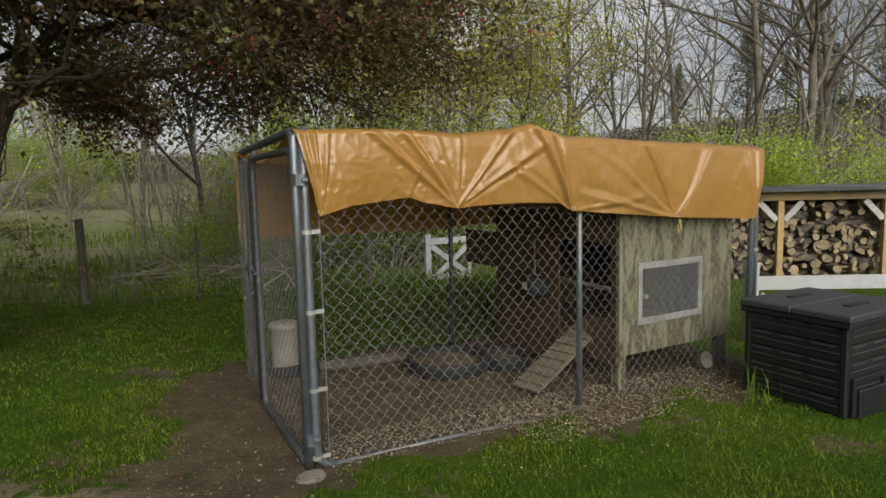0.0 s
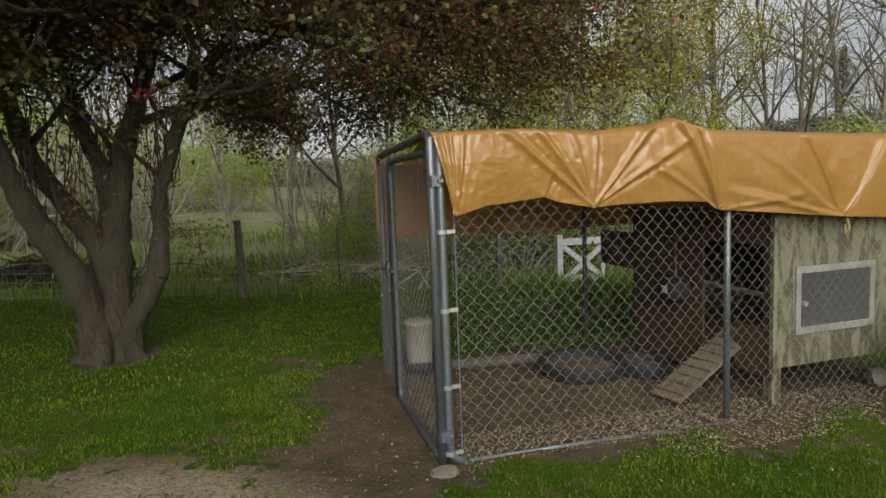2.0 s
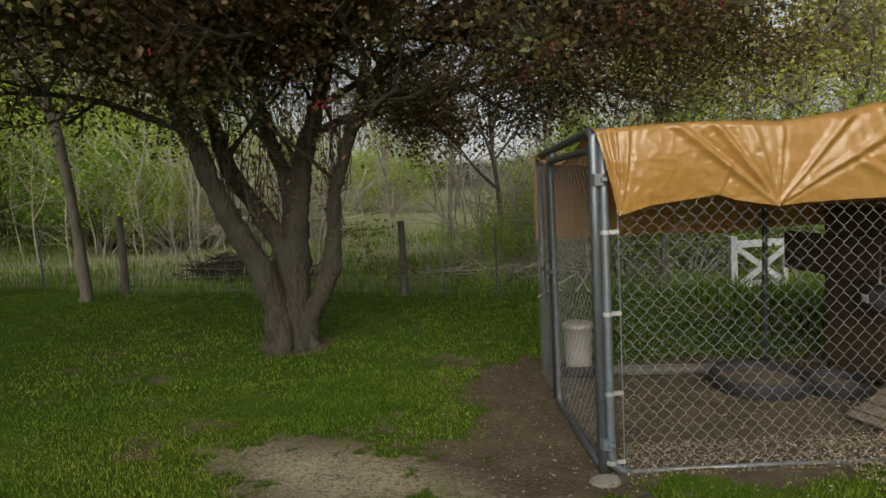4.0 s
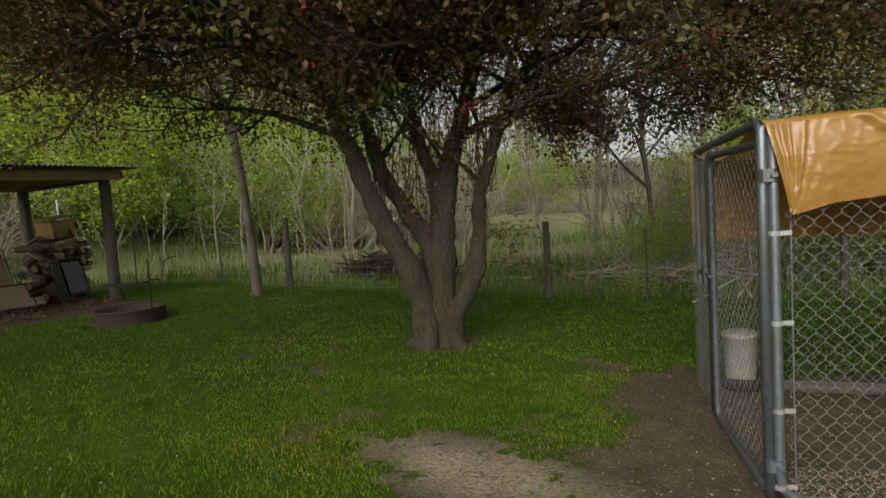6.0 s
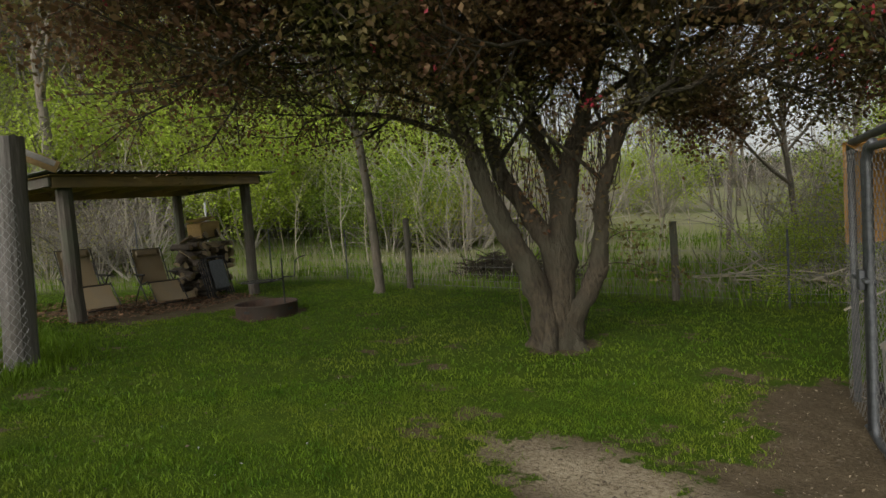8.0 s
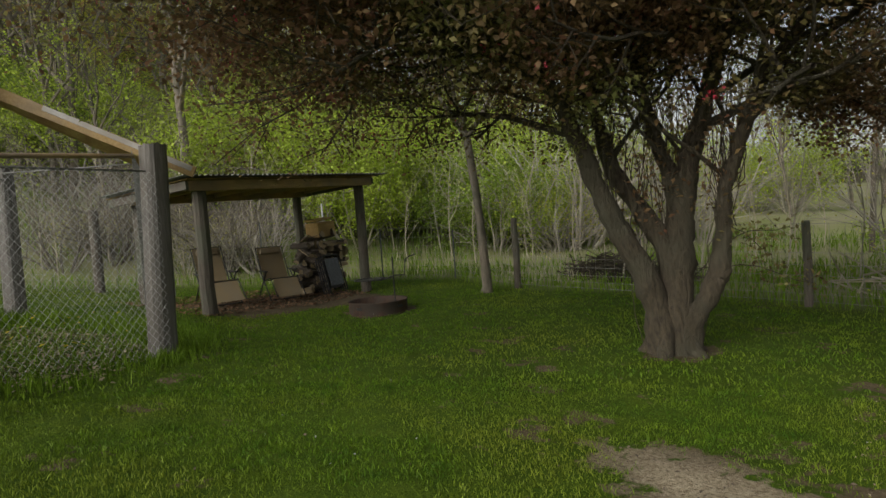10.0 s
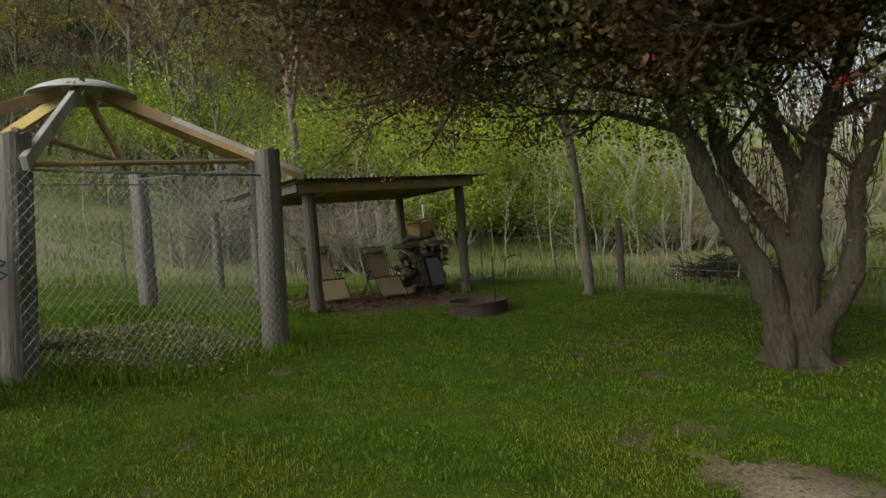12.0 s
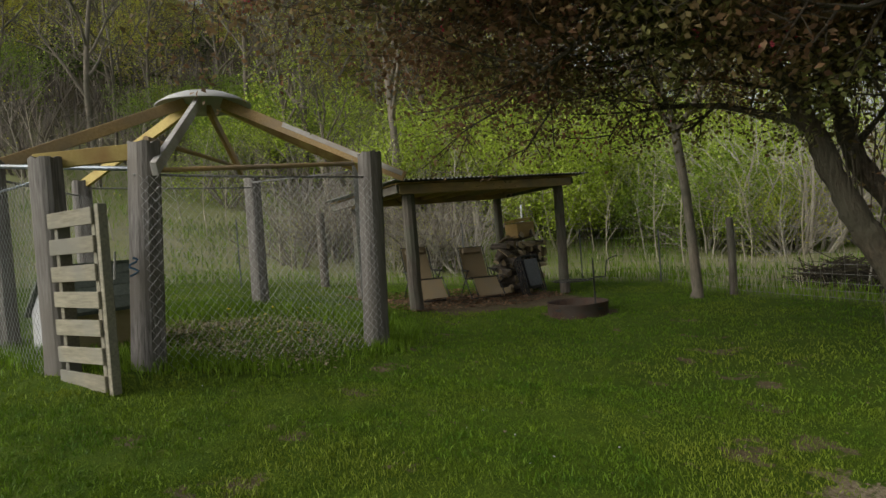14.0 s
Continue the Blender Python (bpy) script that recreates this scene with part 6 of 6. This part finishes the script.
def build_pen():
    cx, cy = -7.59, -1.19
    p_ = thing("garden_pen", pose(0, 0, 0), "six-sided chain-link garden pen with an open rafter roof", "pen")
    V = [Vector(v) for v in ((-6.64, 0.50), (-8.72, 0.72), (-9.69, -0.94), (-8.54, -2.88), (-6.46, -2.90), (-5.49, -1.44))]
    hts = [2.04, 1.98, 1.93, 1.73, 1.75, 1.86]
    lean = [(-0.10, 0.08), (0, 0), (-0.10, 0.0), (-0.05, 0), (0, 0), (-0.12, 0.07)]
    for k, (v, h) in enumerate(zip(V, hts)):
        z = gz(v.x, v.y)
        d = math.degrees(math.atan2(v.y - cy, v.x - cx))
        w = (0.148, 0.12, 0.125, 0.13, 0.12, 0.135)[k]
        lx, ly = lean[k]
        m = pose(v.x, v.y, z) @ Matrix(((1, 0, lx / h, 0), (0, 1, ly / h, 0), (0, 0, 1, 0), (0, 0, 0, 1))) @ pose(0, 0, 0, 0, 0, d + 12)
        part("post", weathered_post(w * 0.92, w, -0.15, h, k, m), PEN_WOOD, p_, "weathered grey squared post")
    gp = Vector((-5.45, -2.06))
    part("gate_post", weathered_post(0.13, 0.125, -0.15, 1.69, 9, pose(gp.x, gp.y, gz(gp.x, gp.y), 0, 0, 20)), PEN_WOOD, p_)
    part("lintel", Shape().beam((-5.60, -1.45, 2.39), (-5.50, -2.16, 2.32), 0.05, 0.13), WOOD_NEW, p_, "bright yellow new lumber lintel")
    apex = Vector((cx, cy, 3.26))
    mats = [WOOD_TAN, WOOD_NEW, WOOD_TAN, WOOD_NEW, WOOD_TAN, WOOD_PALE]
    feet = [(-6.93, 0.97, 2.20), (-8.74, 0.70, 2.46), (-9.56, -1.06, 2.66), (-8.60, -2.90, 2.46), (-6.42, -2.98, 2.40), (-5.45, -1.27, 2.22)]
    for k, f in enumerate(feet):
        foot = Vector(f)
        d = Vector((foot.x - cx, foot.y - cy, 0)).normalized()
        head = apex + d * 0.22 + Vector((0, 0, -0.05))
        part("rafter", Shape().beam(foot, head, 0.05, 0.115), mats[k], p_)
        if k == 0:
            part("rafter_cap", Shape().beam(foot + Vector((0, 0, 0.035)) - d * 0.02, foot.lerp(head, 0.66) + Vector((0, 0, 0.035)), 0.06, 0.055), WOOD_PALE, p_, "whitewashed board along the rafter")
    dome = [(0.02, 0.155), (0.12, 0.15), (0.3, 0.115), (0.42, 0.065), (0.52, 0.0), (0.516, -0.012), (0.42, 0.05), (0.3, 0.10), (0.0, 0.14)]
    part("cap", Shape().lathe(dome, 40, (cx, cy, 3.20)), WHITE, p_, "shallow white round roof cap", smooth=True)
    for k in range(6):
        a, b = V[k], V[(k + 1) % 6]
        if k == 4:
            b = gp
        za, zb = gz(a.x, a.y), gz(b.x, b.y)
        L, zz = (b - a).length, (za + zb) / 2
        deg = math.degrees(math.atan2(b.y - a.y, b.x - a.x))
        zt = (2.40, 2.50, 2.42, 2.32, 2.18, 2.17)[k]
        lo = min(za, zb) + 0.02
        mesh_m = pose(a.x, a.y, lo, 0, 0, deg) @ pose(0, -0.135 if k in (4, 5) else 0.12, 0)
        part("wire_mesh", chain_link(L, zt - lo, 0.075, 0.0017, False), WIRE_PALE if k in (4, 5) else WIRE, p_, "chain-link wire", m=mesh_m)
        part("top_rail", Shape().tube([(a.x, a.y, zt + 0.02), ((a.x + b.x) / 2, (a.y + b.y) / 2, zt + 0.012), (b.x, b.y, zt + 0.02)], 0.011, 6), WIRE_DARK if k not in (4,) else STEEL, p_, smooth=True)
    part("cross_pole", Shape().tube([(-5.60, -1.30, 2.23), (-6.70, 0.40, 2.345)], 0.022, 8), WOOD_TAN, p_, "thin wooden pole")
    part("cross_pole", Shape().tube([(-5.63, -1.36, 2.50), (-9.50, -1.0, 2.70)], 0.024, 8), WOOD_TAN, p_)
    part("cross_pole", Shape().tube([(-6.20, -2.90, 2.42), (-5.62, -1.42, 2.25)], 0.02, 8), STEEL, p_)
    part("rope", Shape().tube([(V[5].x + 0.17, V[5].y - 0.01 + 0.035 * math.sin(1.3 * k), 1.52 - 0.018 * k) for k in range(9)], 0.009, 6), BLUE, p_, "coil of blue rope")
    part("hook", Shape().tube([(V[5].x + 0.12, V[5].y - 0.15, 1.58), (V[5].x + 0.12, V[5].y - 0.17, 1.36)], 0.008, 6), ALUM, p_)


build_pen()


def build_pallet():
    a, b = Vector((-4.72, -1.47)), Vector((-5.20, -1.94))
    w = (b - a).length
    m = pose(a.x, a.y, gz(a.x, a.y) + 0.02, 0, 0, math.degrees(math.atan2(b.y - a.y, b.x - a.x)))
    p_ = thing("pallet_gate", m, "narrow gate made from a cut-down wooden pallet", "gate")
    H = 1.28
    for x in (0.02, w - 0.11):
        part("stringer", Shape().box(x, x + 0.05, -0.06, 0.03, 0.02, H - 0.02), WOOD_PALLET, p_)
    part("edge_board", Shape().box(-0.035, 0.012, -0.035, 0.03, -0.02, H + 0.02), WOOD_PALLET, p_)
    n = 7
    for k in range(n):
        z = 0.0 + k * (H - 0.115) / (n - 1)
        part("slat", Shape().box(0.018, w - 0.01, 0.032, 0.052, z, z + 0.115, 0.004, pose(0, 0, 0, 0, (-1.0, 0.8, 0.4, -0.6, 0.5, 0, 0)[k])), WOOD_PALLET, p_)


build_pallet()


def build_doghouse():
    x, y = -6.45, -2.12
    d = thing("small_animal_house", pose(x, y, gz(x, y), 0, 0, 50.8), "small white gabled animal house with shingled roof", "animal house")
    W, L, h, g = 0.55, 0.85, 0.41, 0.75

    def gable(yy, mat, lab):
        t = 0.02
        v = [(-W / 2, yy, 0), (W / 2, yy, 0), (W / 2, yy, h), (0, yy, g), (-W / 2, yy, h)]
        v += [(a, yy + t, c) for a, _, c in v]
        part("gable", Shape().add(v, [(0, 1, 2, 3, 4), (9, 8, 7, 6, 5), (0, 5, 6, 1), (1, 6, 7, 2), (2, 7, 8, 3), (3, 8, 9, 4), (4, 9, 5, 0)]), mat, d, lab)

    gable(-L / 2, WHITE, "white gable end")
    gable(L / 2, TAN_WALL, "")
    for s in (-1, 1):
        part("wall", Shape().box(s * W / 2 - 0.02 * (s > 0), s * W / 2 + 0.02 * (s < 0), -L / 2 + 0.021, L / 2 - 0.001, 0, h), TAN_WALL, d, "tan wall")
        sl = math.atan2(g - h, W / 2)
        for k in range(4):
            f0, f1 = k / 4, (k + 1.15) / 4
            a, b = Vector((s * (W / 2 + 0.06) * (1 - f0), 0, h - 0.05 + (g - h + 0.08) * f0)), Vector((s * (W / 2 + 0.06) * (1 - f1), 0, h - 0.05 + (g - h + 0.08) * f1))
            v = []
            for p0, up in ((a, 0.03), (b, 0.022)):
                for yy in (-L / 2 - 0.04, L / 2 + 0.04):
                    v += [(p0.x, yy, p0.z), (p0.x, yy, p0.z + up)]
            part("shingle_row", Shape().add(v, [(0, 2, 3, 1), (4, 5, 7, 6), (0, 1, 5, 4), (2, 6, 7, 3), (1, 3, 7, 5), (0, 4, 6, 2)]), SHINGLE, d)


build_doghouse()

# ---- things in and round the run ----
bx, by = -1.32, 4.98
wt = thing("poultry_waterer", pose(bx, by, gz(bx, by)), "dirty white bucket waterer standing in a black pan", "waterer")
part("pan", Shape().lathe([(0.0, 0.012), (0.17, 0.012), (0.19, 0.09), (0.205, 0.095), (0.21, 0.085), (0.18, 0.0), (0.0, 0.0)], 28), RUBBER, wt, "black rubber pan", smooth=True)
part("bucket", Shape().lathe([(0.0, 0.02), (0.10, 0.02), (0.105, 0.06), (0.118, 0.37), (0.128, 0.375), (0.128, 0.40), (0.115, 0.415), (0.0, 0.425)], 28), BUCKET, wt, smooth=True)

for x, y, r in ((0.02, 5.10, 0.34), (0.52, 5.18, 0.20)):
    t = thing("dust_bath_pan", pose(x, y, gz(x, y)), "low black rubber pan filled with earth", "pan", "rubber pans")
    part("rim", Shape().lathe([(r * 0.86, 0.05), (r * 0.93, 0.11), (r, 0.115), (r * 1.02, 0.09), (r * 1.0, 0.0), (r * 0.9, -0.02)], 30), RUBBER, t, smooth=True)
    part("earth_fill", Shape().lathe([(r * 0.9, 0.05), (r * 0.5, 0.062), (0.001, 0.07)], 20), DRY_LEAF, t, smooth=True)

lg = thing("border_log", pose(0, 0, 0), "weathered round log bordering the run", "log")
part("wood", Shape().tube([(-1.06, 5.02, 0.03), (-0.6, 5.22, 0.02), (-0.1, 5.44, 0.01)], (0.045, 0.05, 0.04), 10), WOOD_POST, lg)


def stone(x, y, w, d, h, seed, material, label, name="stone"):
    rng = np.random.default_rng(seed)
    s = Shape()
    n, rings = 11, ((1.0, 0.0), (1.05, 0.45), (0.86, 0.85), (0.4, 1.0))
    for f, z in rings:
        for k in range(n):
            a = 2 * math.pi * k / n
            q = f * (0.86 + 0.28 * rng.random())
            s.v.append((w * q * math.cos(a), d * q * math.sin(a), h * z - 0.02))
    for i in range(len(rings) - 1):
        for k in range(n):
            s.f.append((i * n + k, i * n + (k + 1) % n, (i + 1) * n + (k + 1) % n, (i + 1) * n + k))
    s.f.append(tuple((len(rings) - 1) * n + k for k in range(n)))
    thing(name, pose(x, y, gz(x, y), 0, 0, 40 * seed), label, name, shape=s, material=material)


stone(-0.73, 3.12, 0.085, 0.065, 0.035, 1, STONE, "flat pale stone under the corner post of the run")
stone(-0.50, 2.98, 0.045, 0.035, 0.04, 2, BARK, "small dark clod on the grass edge", "clod")

bk = thing("small_bucket", pose(2.16, 5.22, gz(2.16, 5.22) + 0.045, 75, 0, 30) @ Matrix.Scale(0.62, 4), "small white bucket tipped over under the hen house", "bucket")
part("shell", Shape().lathe([(0.001, 0.0), (0.085, 0.0), (0.11, 0.22), (0.118, 0.225), (0.112, 0.215), (0.085, 0.012), (0.001, 0.01)], 22), BUCKET, bk, smooth=True)
part("handle", Shape().tube([(0.115 * math.cos(a / 8 * math.pi), 0.05 * math.sin(a / 8 * math.pi), 0.22 + 0.03 * math.sin(a / 8 * math.pi)) for a in range(9)], 0.003, 5), WIRE, bk)

st = thing("yellow_strap", KEN_M @ pose(2.86, -0.09, 1.13), "short yellow plastic strap tied to the mesh", "strap")
part("band", Shape().tube([(0, 0, 0.1), (0.01, -0.01, 0.04), (-0.012, 0, 0.0), (-0.02, 0.0, 0.06)], 0.007, 6), WOOD_NEW, st)


# ---- wood chips, fallen leaves and petals ----
def flakes(name, pts, size, material, rng, label, category):
    c = np.array(pts)
    c[:, 2] += 0.006 + 0.006 * rng.random(len(c))
    me = leaves(name, c, size, material, rng, 2.5, 0.5, 1.0)
    return tagged(new(name, me), label, category, kind="stuff")


rng = np.random.default_rng(60)


def in_run(n, u0, u1, v0, v1, power=1.0):
    u = u0 + (u1 - u0) * rng.random(n)
    v = v0 + (v1 - v0) * rng.random(n) ** power
    c, s = math.cos(radians(KEN_TURN)), math.sin(radians(KEN_TURN))
    x, y = KEN_X + u * c - v * s, KEN_Y + u * s + v * c
    return np.column_stack([x, y, ground_z(x, y)])


chips = np.concatenate([in_run(5200, 1.3, 4.1, -0.42, 0.25), in_run(2200, 0.1, 2.0, -0.12, 0.3), in_run(2600, 0.1, 3.9, 0.0, 1.9), in_run(500, 0.8, 4.2, -0.8, -0.2), in_run(350, -0.9, 0.2, -0.3, 2.0)])
flakes("wood_chips", chips, 0.017, CHIP, rng, "pale wood shavings strewn over the earth", "wood chips")
p = np.concatenate([strewn(rng, 1500, 5, 60, 2.2, 4.5, lambda x, y, g: bare(x, y) > 0.5), strewn(rng, 700, -40, 118, 2, 9)])
flakes("dead_leaves", p, 0.024, DRY_LEAF, rng, "brown dead leaves and bits on the ground", "dead leaves")
p = strewn(rng, 130, -40, 118, 2, 10, on_lawn)
p[:, 2] += 0.03
flakes("fallen_petals", p, 0.018, WHITE, rng, "white petals fallen on the lawn", "petals")
q = np.array([[*(SHED_M @ Vector((-0.2 + 3.6 * rng.random(), -0.2 + 2.4 * rng.random(), 0))).xy, 0] for k in range(2600)])
q[:, 2] = ground_z(q[:, 0], q[:, 1])
flakes("bark_mulch", q, 0.06, surface("red_brown_mulch", (0.14, 0.075, 0.04), (0.26, 0.155, 0.085), 6, 0.9, 0.0, rnd=0.35, island=True), rng, "red-brown bark mulch under the shed", "mulch")
a = rng.random(5200) * 6.283
r = (1.1 + 0.5 * np.sin(2 * a + 1) * np.sin(3 * a)) * np.sqrt(rng.random(5200)) + 0.2 * np.abs(rng.normal(size=5200))
x, y = -7.25 + r * np.cos(a), -0.9 + r * np.sin(a)
flakes("pen_straw", np.column_stack([x, y, ground_z(x, y) + 0.01]), 0.04, surface("pen_litter", (0.19, 0.155, 0.095), (0.34, 0.29, 0.195), 6, 0.9, 0.0, rnd=0.35, island=True), rng, "straw and dry leaves in the garden pen", "straw")
# rough grass and dandelions in and round the pen
a = rng.random(30000) * 6.283
r = 2.15 * np.sqrt(rng.random(30000)) + 0.18 * np.abs(rng.normal(size=30000))
x, y = -7.6 + r * np.cos(a), -1.2 + r * np.sin(a)
keep = (np.hypot(x + 7.35, y + 0.9) > 1.5 + 0.4 * np.sin(3 * a)) | (rng.random(30000) < 0.15)
gp_ = np.column_stack([x, y, ground_z(x, y)])[keep]
tagged(new("pen_grass", blades("pen_grass", gp_, 0.11, 0.008, BLADE_TALL, rng, 0.8)), "unmown grass in and round the garden pen", "grass", kind="stuff")
a = rng.random(26)
x, y = -6.6 - 2.6 * a, -1.4 + 2.0 * rng.random(26)
flakes("dandelions", np.column_stack([x, y, ground_z(x, y) + 0.12]), 0.05, surface("dandelion_yellow", (0.6, 0.45, 0.02), (0.7, 0.55, 0.03), 8, 0.7, 0.0), rng, "yellow dandelion heads in the pen", "flowers")


# ---- daylilies behind the run, brush pile past the fence ----
def clump(x, y, rad, h, n, seed):
    rng = np.random.default_rng(seed)
    t = thing("daylily_clump", pose(x, y, gz(x, y)), "clump of arching green daylily leaves", "plant", "daylilies")
    a, r = rng.random(n) * 6.283, rad * np.sqrt(rng.random(n))
    part("foliage", blades("foliage", np.column_stack([r * np.cos(a), r * np.sin(a), 0 * a]), h, 0.028, BLADE_TALL, rng, 0.9), BLADE_TALL, t)


for x, y, rad, h, n, seed in ((0.20, 7.9, 0.40, 0.42, 420, 1), (0.75, 7.7, 0.35, 0.38, 350, 2), (-0.35, 8.9, 0.35, 0.3, 260, 3)):
    clump(x, y, rad, h, n, seed)


def brush_pile(x, y, w, h, seed):
    rng = np.random.default_rng(seed)
    t = thing("brush_pile", pose(x, y, gz(x, y)), "heap of grey cut branches beyond the fence", "brush pile")
    s = Shape()
    for k in range(300):
        a, rr = rng.random() * 6.283, w * rng.random() ** 0.7
        z = h * (1 - (rr / w)) * rng.random() + 0.03
        c, d = Vector((rr * math.cos(a), rr * math.sin(a) * 0.6, z)), Vector((rng.normal(), rng.normal(), 0.22 * rng.normal())).normalized()
        ln = 0.2 + 0.4 * rng.random()
        s.tube([c - d * ln, c + Vector((0, 0, 0.04 * rng.normal())), c + d * ln], (0.013, 0.011, 0.004), 4, cap=False)
    part("brushwood", s, BARK, t, kind="stuff")


brush_pile(-9.2, 8.8, 0.95, 0.50, 4)
brush_pile(-8.2, 8.9, 0.9, 0.32, 5)
bp_ = thing("pale_branches", pose(-3.6, 9.3, gz(-3.6, 9.3)), "pale broken branches leaning by the fence", "branches")
s = Shape()
rng = np.random.default_rng(66)
for k in range(26):
    x = -1.9 + 3.6 * rng.random()
    s.tube([(x, 0.4 * rng.normal(), 0), (x + 0.3 * rng.normal(), 0.3 * rng.normal(), 0.3), (x + 0.6 * rng.normal(), 0.3 * rng.normal(), 0.75 * rng.random() + 0.1)], (0.016, 0.014, 0.006), 5, cap=False)
part("deadwood", s, STRAW, bp_, kind="stuff")
